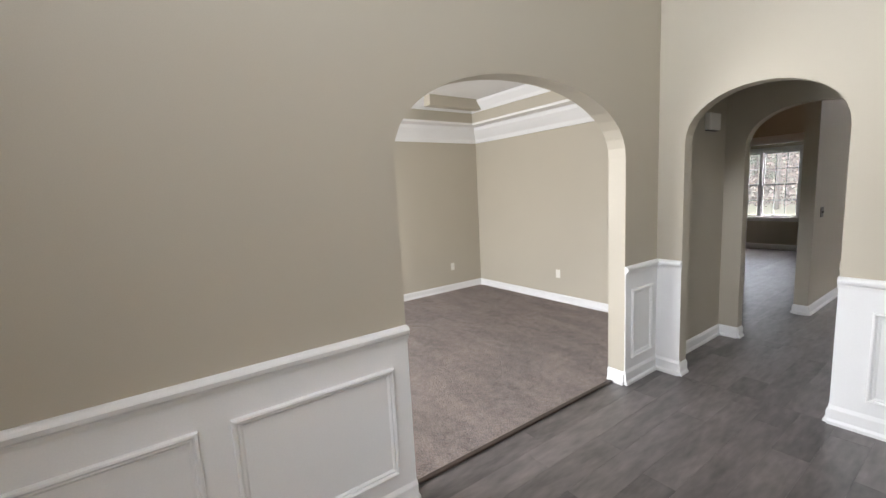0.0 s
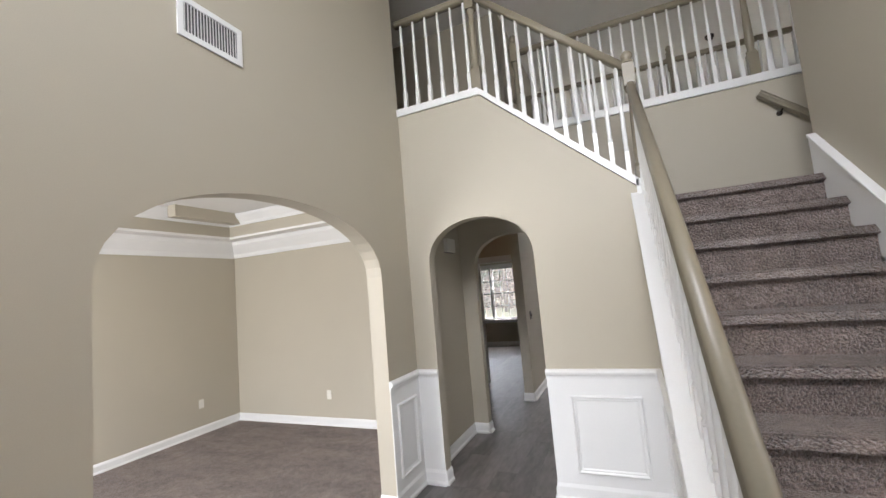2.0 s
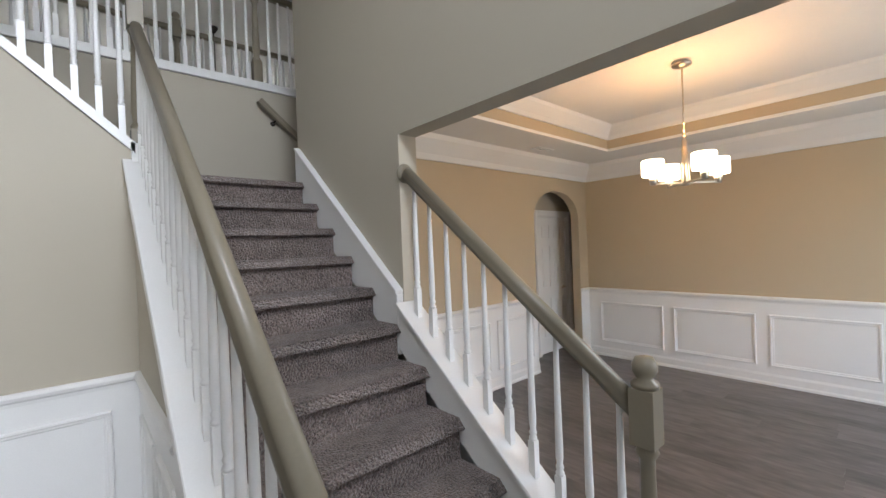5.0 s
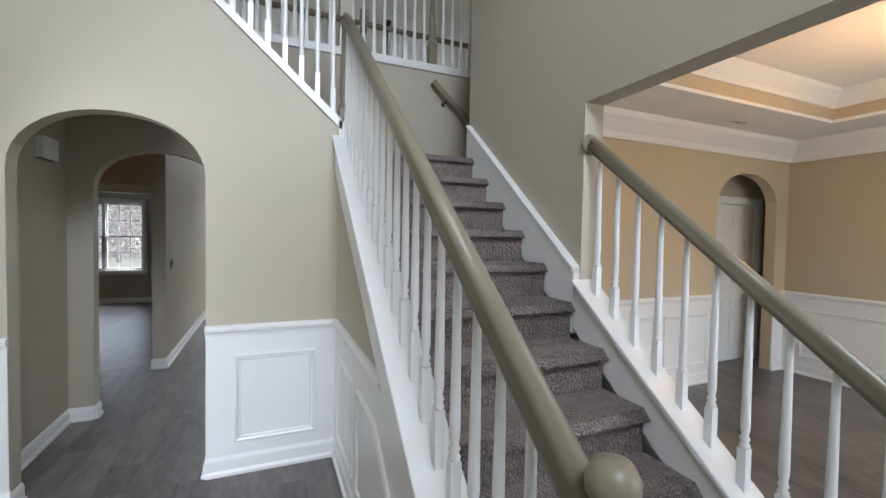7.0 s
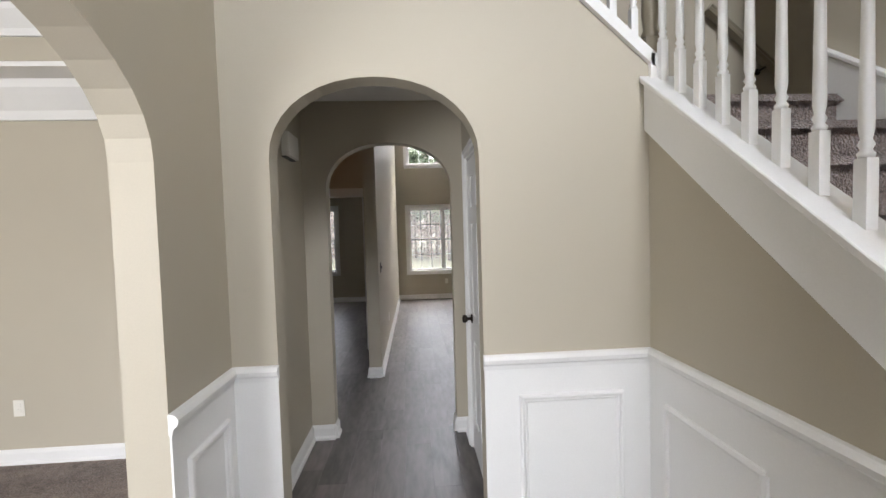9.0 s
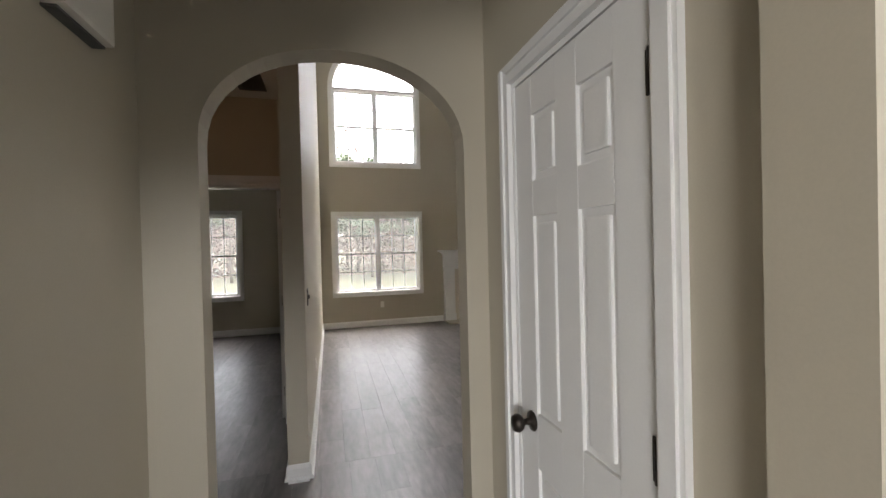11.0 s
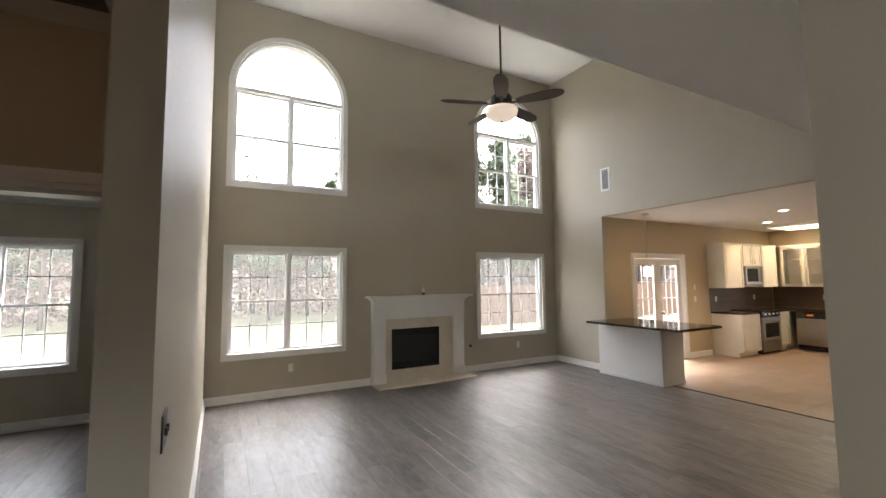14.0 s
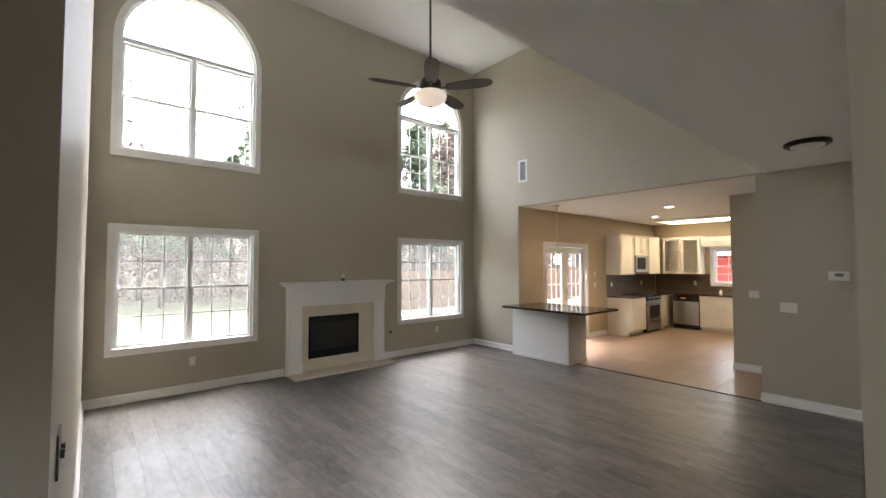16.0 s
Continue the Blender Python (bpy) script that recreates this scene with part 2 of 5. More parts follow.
def arch(a, b, spring, top, n=18, power=2.0):
    """Points of an arch from (a, spring) over the crown to (b, spring)."""
    c, r, h = (a + b) / 2, (b - a) / 2, top - spring
    pts = []
    for k in range(n + 1):
        t = math.pi * (1 - k / n)
        ct, st = math.cos(t), math.sin(t)
        pts.append((c + r * math.copysign(abs(ct) ** (2 / power), ct), spring + h * abs(st) ** (2 / power)))
    return pts


def wall_with_holes(bm, axis, a, b, u0, u1, z0, z1, holes):
    """A wall from slabs around its rectangular holes (u0, u1, z0, z1); an arched hole has a fifth value, its crown."""
    u = u0
    for h in sorted(holes, key=lambda h: h[0]):
        cols = [k for k in holes if k[0] == h[0]]
        if h[0] < u:
            continue
        prism(bm, [(u, z0), (h[0], z0), (h[0], z1), (u, z1)], axis, a, b)
        z = z0
        for k in sorted(cols, key=lambda k: k[2]):
            if k[2] > z:
                prism(bm, [(k[0], z), (k[1], z), (k[1], k[2]), (k[0], k[2])], axis, a, b)
            z = k[3]
            if len(k) > 4:
                pts = arch(k[0], k[1], k[3], k[4])
                mid = len(pts) // 2
                top = k[4] + 0.06
                prism(bm, pts[:mid + 1] + [(pts[mid][0], top), (k[0], top)], axis, a, b)
                prism(bm, pts[mid:] + [(k[1], top), (pts[mid][0], top)], axis, a, b)
                z = top
        if z < z1:
            prism(bm, [(h[0], z), (h[1], z), (h[1], z1), (h[0], z1)], axis, a, b)
        u = h[1]
    prism(bm, [(u, z0), (u1, z0), (u1, z1), (u, z1)], axis, a, b)


# ---- walls, floors, ceilings ----
bm = bmesh.new()
LR = arch(-2.45, -0.48, 1.79, 2.26, 22, 2.1)
prism(bm, [(-4.6, 0), (-2.45, 0)] + LR + [(-0.48, 0), (0, 0), (0, 5.8), (-4.6, 5.8)], "x", -0.14, 0)
solid("wall_foyer_living", bm, WALL, "two-storey greige wall with a wide arched opening")

bm = bmesh.new()
prism(bm, [(0, 0), (0.2, 0)] + arch(0.2, 1.13, 1.88, 2.235, 18, 2.1) + [(1.13, 0), (1.93, 0), (1.93, 2.283), (0.805, 3.284), (0, 3.284)], "y", 0, 0.115)
solid("wall_hall_arch", bm, WALL, "greige wall with an arched hall opening and raked top")

bm = bmesh.new()
prism(bm, [(-0.87, 0), (0.185, 0)] + arch(0.185, 1.11, 1.88, 2.215, 22, 2.1) + [(1.11, 0), (1.26, 0), (1.26, 2.6), (-0.87, 2.6)], "y", 1.25, 1.36)
solid("wall_hall_back", bm, WALL, "greige wall with the second hall arch")
bm = bmesh.new()
prism(bm, [(1.26, 0), (6.88, 0), (6.88, 2.78), (3.7, 2.78), (3.7, 3.27), (0.9, 3.27), (0.9, 2.78), (-0.87, 2.78), (-0.87, 2.6), (1.26, 2.6)], "y", 1.2, 1.36)
solid("wall_stair_back", bm, WALL, "greige wall behind the stair")

bm = bmesh.new()
prism(bm, [(-4.6, 2.31), (-1.1, 2.31), (-1.1, 0), (0.35, 0), (0.35, 5.8), (-4.6, 5.8)], "x", 3.1, 3.23)
solid("wall_stair_dining", bm, WALL, "tall greige wall over the dining room opening")

bm = bmesh.new()
wall_with_holes(bm, "y", -4.74, -4.6, -3.74, 7.44, 0, 5.8, [(-2.8, -1.0, 0.6, 2.2), (0.7, 2.3, 3.3, 5.1), (4.4, 6.2, 0.6, 2.2)])
solid("wall_front", bm, WALL, "unseen greige front wall with three assumed openings")

bm = bmesh.new()
box(bm, -3.74, -3.6, -4.6, 1.29, 0, 2.98)
solid("wall_living_west", bm, WALL, "plain greige living room wall")
bm = bmesh.new()
box(bm, -3.6, -0.0, 1.15, 1.2, 0, 2.95)
box(bm, -3.6, -0.62, 1.2, 1.29, 0, 2.95)
solid("wall_living_north", bm, WALL, "plain greige living room wall with outlet")
bm = bmesh.new()
box(bm, -0.14, 0, 0.0, 1.249, 0, 2.6)
box(bm, 0, 0.015, 0.115, 1.249, 0, 2.52)
solid("wall_hall_west", bm, WALL, "greige hall wall")
bm = bmesh.new()
wall_with_holes(bm, "x", 1.2, 1.259, 0.115, 1.249, 0, 2.52, [(0.36, 1.0, 0, 2.04)])
solid("wall_hall_east", bm, WALL, "greige hall wall around the closet door")
bm = bmesh.new()
box(bm, 0.001, 1.258, 0.116, 1.249, 2.52, 2.599)
solid("ceiling_hall", bm, CEIL, "white flat hall ceiling")

# upper storey: bridge and gallery
bm = bmesh.new()
box(bm, -3.0, 7.0, 1.345, 2.62, 2.78, 3.198)
solid("ceiling_bridge", bm, CEIL, "white soffit under the upstairs bridge")
bm = bmesh.new()
box(bm, -3.0, 0.92, 0.142, 1.195, 2.952, 3.2)
solid("floor_gallery", bm, CARPET, "taupe carpeted upstairs gallery floor")
bm = bmesh.new()
box(bm, -3.0, -0.141, -0.14, -0.002, 2.96, 5.8)
box(bm, -3.14, -3.0, -0.14, 2.62, 2.78, 5.8)
box(bm, -3.0, 0.43, 2.62, 2.74, 2.931, 5.8)
solid("wall_gallery", bm, WALL, "greige upstairs gallery walls")
bm = bmesh.new()
box(bm, 3.23, 3.7, 0.23, 0.35, 2.0, 5.8)
box(bm, 3.7, 3.82, 0.23, 1.345, 2.0, 5.8)
box(bm, 3.82, 6.98, 1.2, 1.345, 2.96, 5.8)
solid("wall_landing", bm, WALL, "greige wall beside the stair landing")
bm = bmesh.new()
box(bm, -3.14, 6.98, -4.74, 7.66, 5.8, 5.95)
solid("ceiling_upper", bm, CEIL, "white two-storey flat ceiling")

wing(REAR)
# great room
bm = bmesh.new()
prism(bm, [(2.55, 0), (7.66, 0), (7.66, 5.8), (2.62, 5.8), (2.62, 2.78), (2.55, 2.78)], "x", 0.43, 0.56)
solid("wall_partition", bm, WALL, "tall greige partition between great room and bedroom")
bm = bmesh.new()
GW = [(0.82, 2.40, 0.64, 2.10), (0.82, 2.40, 3.07, 4.47, 5.30), (4.97, 6.47, 0.64, 2.10), (4.97, 6.47, 3.07, 4.47, 5.24)]
wall_with_holes(bm, "y", 7.66, 7.82, -3.2, 6.98, 0, 5.8, GW + [(-2.2, -0.82, 0.68, 2.12)])
solid("wall_north", bm, WALL, "two-storey greige wall with four large windows")
bm = bmesh.new()
prism(bm, [(2.62, 2.785), (6.43, 2.785), (6.43, 0), (7.66, 0), (7.66, 5.8), (2.62, 5.8)], "x", 6.85, 6.98)
solid("wall_east", bm, WALL, "tall greige wall above the kitchen opening")
bm = bmesh.new()
box(bm, 6.88, 7.0, 1.345, 2.70, 0, 2.7795)
box(bm, 6.85, 6.98, 1.345, 2.615, 3.2, 5.8)
solid("wall_thermostat", bm, WALL, "greige wall that carries the thermostat")
bm = bmesh.new()
box(bm, 8.45, 8.57, 2.62, 3.40, 0, 2.775)
solid("wall_pantry", bm, WALL, "short greige stub wall in the kitchen")

# kitchen shell
bm = bmesh.new()
wall_with_holes(bm, "y", 6.43, 6.57, 6.98, 12.99, 0, 2.785, [(7.69, 9.22, 0, 2.06)])
solid("wall_kitchen_north", bm, TANWALL, "tan kitchen wall around the french door")
bm = bmesh.new()
wall_with_holes(bm, "x", 12.85, 12.99, 1.4, 6.43, 0, 2.785, [(4.1, 4.97, 1.18, 2.05)])
box(bm, 7.0, 12.99, 1.26, 1.4, 0, 2.785)
solid("wall_kitchen_east", bm, TANWALL, "tan kitchen wall around the sink window")
bm = bmesh.new()
box(bm, 6.98, 12.99, 1.26, 6.57, 2.785, 2.93)
solid("ceiling_kitchen", bm, CEIL, "white flat kitchen ceiling")

# bedroom and its lobby
bm = bmesh.new()
box(bm, -0.74, -0.62, 1.345, 3.5, 0, 2.78)
wall_with_holes(bm, "y", 3.5, 3.62, -3.2, 0.43, 0, 2.78, [(-0.43, 0.34, 0, 2.04)])
box(bm, -3.34, -3.2, 3.5, 7.82, 0, 2.93)
solid("wall_bedroom", bm, WALL, "greige bedroom walls around an open doorway")
bm = bmesh.new()
box(bm, -3.2, 0.43, 2.621, 7.66, 2.782, 2.93)
solid("ceiling_bedroom", bm, CEIL, "white bedroom ceiling")

wing(0)
# dining shell
bm = bmesh.new()
prism(bm, [(3.23, 0), (6.02, 0)] + arch(6.02, 7.08, 1.95, 2.33, 18, 2.1) + [(7.08, 0), (7.44, 0), (7.44, 3.05), (3.23, 3.05)], "y", 0.09, 0.21)
solid("wall_dining_north", bm, TANWALL, "tan dining room wall with a small arched opening")
bm = bmesh.new()
box(bm, 7.3, 7.44, -4.6, 0.09, 0, 3.05)
solid("wall_dining_east", bm, TANWALL, "tan dining room wall above white wainscot")
bm = bmesh.new()
box(bm, 5.7, 5.82, 0.21, 1.2, 0, 2.6)
wall_with_holes(bm, "y", 0.5, 0.62, 5.82, 8.2, 0, 2.6, [(6.66, 7.42, 0, 2.04)])
box(bm, 8.2, 8.32, 0.21, 0.97, 0, 2.6)
box(bm, 7.44, 8.2, 0.15, 0.21, 0, 2.6)
box(bm, 5.82, 8.2, 0.621, 0.97, 0, 2.6)
solid("wall_passage", bm, WALL, "greige walls of the passage behind the dining room arch")
bm = bmesh.new()
box(bm, 5.7, 8.32, 0.21, 1.1, 2.6, 2.7)
solid("ceiling_passage", bm, CEIL, "white passage ceiling")


def tray_ceiling(name, x0, x1, y0, y1, low, high, inset, band, label):
    """A flat border, an upright painted band and a raised middle; the band is an object of its own."""
    bm = bmesh.new()
    a, b, c, d = x0 + inset, x1 - inset, y0 + inset, y1 - inset
    box(bm, x0, a, y0, y1, low, low + 0.03)
    box(bm, b, x1, y0, y1, low, low + 0.03)
    box(bm, a, b, y0, c, low, low + 0.03)
    box(bm, a, b, d, y1, low, low + 0.03)
    box(bm, x0, x1, y0, y1, high, high + 0.05)
    solid(name, bm, CEIL, label)
    bm = bmesh.new()
    t = 0.04
    box(bm, a - t, a, c - t, d + t, low + 0.032, high)
    box(bm, b, b + t, c - t, d + t, low + 0.032, high)
    box(bm, a, b, c - t, c, low + 0.032, high)
    box(bm, a, b, d, d + t, low + 0.032, high)
    solid("trim_tray_band", bm, band, "painted upright band of the tray ceiling")
    return a, b, c, d


CROWN = [(0, 0), (0.018, 0), (0.03, 0.035), (0.075, 0.085), (0.095, 0.11), (0.105, 0.14), (0, 0.14)]


def crown(name, corners, z, label, scale=1.0):
    """Crown moulding round a room, corners counter-clockwise, its foot at z."""
    bm = bmesh.new()
    n = len(corners)
    rings = []
    for out, up in CROWN:
        ring = []
        for i, p in enumerate(corners):
            p0, p1, p2 = Vector(corners[i - 1]), Vector(p), Vector(corners[(i + 1) % n])
            d1, d2 = (p1 - p0).normalized(), (p2 - p1).normalized()
            inward = Vector((-d1.y, d1.x)) + Vector((-d2.y, d2.x))
            q = p1 + inward * out * scale
            ring.append(bm.verts.new((q.x, q.y, z + up * scale)))
        rings.append(ring)
    fs = []
    for a, b in zip(rings, rings[1:]):
        fs += [bm.faces.new((a[i], a[(i + 1) % n], b[(i + 1) % n], b[i])) for i in range(n)]
    bmesh.ops.recalc_face_normals(bm, faces=fs)
    return solid(name, bm, WHITE, label)


def room(x0, x1, y0, y1):
    return [(x0, y0), (x1, y0), (x1, y1), (x0, y1)]


t = tray_ceiling("ceiling_living", -3.6, -0.14, -4.6, 1.15, 2.595, 2.92, 0.36, WALL, "white tray ceiling of the living room")
crown("trim_crown_living", room(-3.6, -0.14, -4.6, 1.15), 2.37, "deep white crown moulding", 1.6)
crown("trim_crown_living_tray", room(*t), 2.765, "white crown moulding inside the tray", 1.05)
t = tray_ceiling("ceiling_dining", 3.23, 7.3, -4.6, 0.09, 2.73, 3.02, 0.72, TANWALL, "white tray ceiling of the dining room")
crown("trim_crown_dining", room(3.23, 7.3, -4.6, 0.09), 2.505, "deep white crown moulding", 1.6)
crown("trim_crown_dining_tray", room(*t), 2.865, "white crown moulding inside the tray", 1.1)
wing(REAR)
crown("trim_crown_bedroom", room(-3.2, 0.43, 3.62, 7.66), 2.58, "white crown moulding in the bedroom", 1.3)

wing(0)
# baseboards
BASE = [(0, 0), (0.026, 0), (0.026, 0.018), (0.014, 0.03), (0.014, 0.085), (0.006, 0.105), (0, 0.11)]


def baseboard(name, runs, label="white painted baseboard with shoe moulding"):
    """Each run: start, end; the board stands out to the left of the way from start to end."""
    bm = bmesh.new()
    for a, b in runs:
        sweep(bm, [(-p, q) for p, q in BASE], (*a, 0), (*b, 0))
    return solid(name, bm, WHITE, label)


baseboard("baseboard_living", [((-0.14, 1.15), (-3.6, 1.15)), ((-3.6, 1.15), (-3.6, -4.6))])
baseboard("baseboard_hall", [((0.015, 1.25), (0.015, 0.115)), ((0.185, 1.25), (0.015, 1.25)), ((0.015, 0.115), (0.2, 0.115)), ((0.2, 0.115), (0.2, -0.012)), ((1.13, -0.012), (1.13, 0.115)), ((1.13, 0.115), (1.2, 0.115)), ((1.2, 0.115), (1.2, 0.3)), ((1.2, 1.065), (1.2, 1.25)),
                                ((0.185, 1.36), (0.185, 1.25)), ((1.2, 1.25), (1.11, 1.25)), ((1.11, 1.25), (1.11, 1.36))])
baseboard("baseboard_arch", [((-0.0, -0.48), (-0.14, -0.48)), ((-0.14, -2.45), (0.0, -2.45))])
wing(REAR)
baseboard("baseboard_great", [((0.56, 7.66), (0.56, 2.55)), ((0.56, 2.55), (0.43, 2.55)), ((0.43, 2.55), (0.43, 3.5)), ((2.86, 7.66), (0.56, 7.66)), ((6.85, 7.66), (4.56, 7.66)), ((6.85, 6.43), (6.85, 7.66)),
                               ((6.88, 1.34), (6.88, 2.70)), ((6.88, 2.70), (7.0, 2.70)), ((1.24, 1.36), (6.88, 1.36)), ((-0.62, 1.36), (0.31, 1.36)), ((-0.62, 3.5), (-0.62, 1.34)), ((-0.5, 3.5), (-0.62, 3.5))])
baseboard("baseboard_kitchen", [((8.45, 2.62), (8.45, 3.40)), ((8.45, 3.40), (8.57, 3.40)), ((10.1, 6.43), (9.31, 6.43)), ((7.6, 6.43), (7.22, 6.43))])
baseboard("baseboard_bedroom", [((0.43, 7.66), (-3.2, 7.66)), ((-3.2, 7.66), (-3.2, 3.62)), ((-3.2, 3.62), (-0.52, 3.62))])

wing(0)
# ---- wainscot ----
CHAIR = [(0, 0), (0.012, 0), (0.016, 0.02), (0.03, 0.032), (0.034, 0.05), (0.026, 0.062), (0.018, 0.068), (0, 0.07)]
SKIRT = [(0, 0), (0.03, 0), (0.03, 0.02), (0.018, 0.035), (0.018, 0.1), (0.008, 0.125), (0, 0.13)]
PICTURE = [(0, 0.002), (0.006, 0.016), (0.016, 0.018), (0.026, 0.01), (0.03, 0.002)]


def moulding_frame(bm, u0, u1, z0, z1, w=0.042, d=0.024):
    """A mitred picture-frame moulding that lies on the local plane y = 0.008."""
    prof = [(0, 0.006), (0.004, d), (w * 0.3, d + 0.003), (w * 0.48, d - 0.002), (w * 0.52, d - 0.010), (w * 0.72, d - 0.008), (w * 0.9, d - 0.013), (w, 0.006)]
    rings = []
    for o, y in prof:
        rings.append([bm.verts.new(p) for p in ((u0 + o, y, z0 + o), (u1 - o, y, z0 + o), (u1 - o, y, z1 - o), (u0 + o, y, z1 - o))])
    fs = [bm.faces.new((a[i], a[(i + 1) % 4], b[(i + 1) % 4], b[i])) for a, b in zip(rings, rings[1:]) for i in range(4)]
    bmesh.ops.recalc_face_normals(bm, faces=fs)


def wainscot(name, length, m, panels, label="white painted wainscot with framed panels", top=0.965, rail=True):
    """Boards, chair rail, baseboard and panel mouldings on a wall; local x runs along it, local y stands out."""
    bm = bmesh.new()
    box(bm, 0, length, 0.0005, 0.008, 0, top - 0.05)
    ob = solid(name, bm, WHITE, label, m=m)
    if rail:
        bm = bmesh.new()
        prism(bm, [(p, q + top - 0.07) for p, q in CHAIR], "x", -0.004, length + 0.004)
        part("chair_rail", bm, WHITE, ob)
    bm = bmesh.new()
    prism(bm, SKIRT, "x", -0.004, length + 0.004)
    part("baseboard", bm, WHITE, ob)
    for a, b in panels:
        bm = bmesh.new()
        moulding_frame(bm, a, b, 0.205, 0.772)
        part("panel_moulding", bm, WHITE, ob)
    return ob


# foyer: living-room side, both sides of the arch, then the hall wall
wainscot("wainscot_foyer_west", 2.15, pose(0, -2.45, 0, 0, 0, -90), [(0.09, 0.815), (0.925, 1.66), (1.77, 2.12)])
wainscot("wainscot_foyer_corner", 0.48, pose(0, 0, 0, 0, 0, -90), [(0.085, 0.40)])
wainscot("wainscot_hall_left", 0.2, pose(0.2, 0, 0, 0, 0, 180), [])
wainscot("wainscot_hall_right", 0.8, pose(1.93, 0, 0, 0, 0, 180), [(0.14, 0.64)])
# dining room
wainscot("wainscot_dining_north", 2.79, pose(6.02, 0.09, 0, 0, 0, 180), [(0.1, 0.78), (0.9, 1.6), (1.75, 2.5)])
wainscot("wainscot_dining_corner", 0.22, pose(7.3, 0.09, 0, 0, 0, 180), [])
wainscot("wainscot_dining_east", 4.69, pose(7.3, -4.6, 0, 0, 0, 90), [(0.75 + k * 0.97, 0.75 + k * 0.97 + 0.85) for k in range(4)])

# ---- stairs ----
RISE, RUN, Y0 = 0.2, 0.252, -2.45


def nosing(y):
    """Height of the nosing line above the floor."""
    return RISE + (y - Y0) * RISE / RUN


XL, XR = 1.93, 3.1      # faces of the flight's side walls
stair = thing("staircase", "carpeted staircase turning at a landing to the upper floor", "staircase")


def step(u_nose, u_back, z0, z1):
    """Outline of one carpeted step from the side, with a rounded, overhanging nosing."""
    r = 0.022
    pts = [(u_nose + 0.042, z0), (u_nose + 0.042, z1 - 0.056)]
    pts += [(u_nose + r - r * math.cos(a) - 0.004 * math.sin(a), z1 - 0.024 - 0.024 * math.cos(a)) for a in [math.pi * k / 7 for k in range(1, 7)]]
    pts += [(u_nose + r + 0.012, z1), (u_back + 0.012, z1), (u_back + 0.012, z0)]
    return pts


def smooth(bm):
    for f in bm.faces:
        f.smooth = len(f.verts) == 4 and f.calc_area() < 0.03


for n in range(1, 12):
    bm = bmesh.new()
    y = Y0 + 0.06 + RUN * (n - 1)
    back = y + RUN + 0.03 if n < 11 else 1.2
    prism(bm, step(y, back, RISE * (n - 1) - (0.0 if n < 11 else 0.1), RISE * n), "x", XL + 0.1, (XR - 0.05) if n < 11 else XR - 0.004)
    smooth(bm)
    part("step" if n < 11 else "landing", bm, CARPET, stair)
bm = bmesh.new()
box(bm, XR - 0.004, 3.7, 0.36, 1.2, 2.0, 2.199)
part("landing", bm, CARPET, stair)
for n in range(12, 17):
    bm = bmesh.new()
    u = RUN * (n - 12)
    pts = [(1.93 - a, z) for a, z in step(u, u + RUN + 0.03, RISE * (n - 1), RISE * n)]
    prism(bm, pts, "y", 0.145, 1.195)
    smooth(bm)
    part("step", bm, CARPET, stair)

# left side: raked wall below the stringer, its cap and wainscot
bm = bmesh.new()
prism(bm, [(Y0 + 0.02, 0), (-0.0, 0), (-0.0, nosing(0) + 0.0), (Y0 + 0.02, nosing(Y0) + 0.0)], "x", XL, XL + 0.1)
solid("wall_stair_left", bm, WALL, "greige raked wall under the stair stringer")
lowL = Y0 - 0.03
rake = RISE / RUN


def raked_board(name, x0, x1, y0, y1, below, above, label):
    bm = bmesh.new()
    prism(bm, [(y0, max(0.0, nosing(y0) - below)), (y1, nosing(y1) - below), (y1, nosing(y1) + above), (y0, nosing(y0) + above)], "x", x0, x1)
    bmesh.ops.bevel(bm, geom=bm.edges[:], offset=0.004, segments=1, affect='EDGES')
    return part(name, bm, WHITE, stair, label)


raked_board("stringer", XL - 0.025, XL, Y0 - 0.02, -0.0, 0.16, 0.06, "white raked stringer board")
raked_board("stringer_cap", XL - 0.045, XL + 0.125, Y0 - 0.02, 0.0, -0.06, 0.09, "white stringer cap under the balusters")
raked_board("skirt", XR - 0.05, XR - 0.002, -1.1, 0.3, 0.25, 0.10, "white skirt board along the tall wall")
raked_board("stringer", XR - 0.05, XR + 0.07, Y0 - 0.02, -1.103, 0.21, 0.03, "white raked stringer board")
raked_board("stringer_cap", XR - 0.065, XR + 0.1, Y0 - 0.02, -1.103, -0.03, 0.06, "white stringer cap under the balusters")
raked_board("skirt_lip", XR - 0.058, XR - 0.001, -1.098, 0.302, -0.10, 0.125, "white moulded lip of the skirt board")
bm = bmesh.new()
prism(bm, [(Y0 + 0.02, 0), (-1.1, 0), (-1.1, nosing(-1.1) - 0.22), (Y0 + 0.2, max(0.02, nosing(Y0 + 0.2) - 0.22)), (Y0 + 0.02, 0.02)], "x", XR + 0.0, XR + 0.06)
solid("wall_stair_right", bm, WHITE, "white panelled wall under the dining side of the stair")

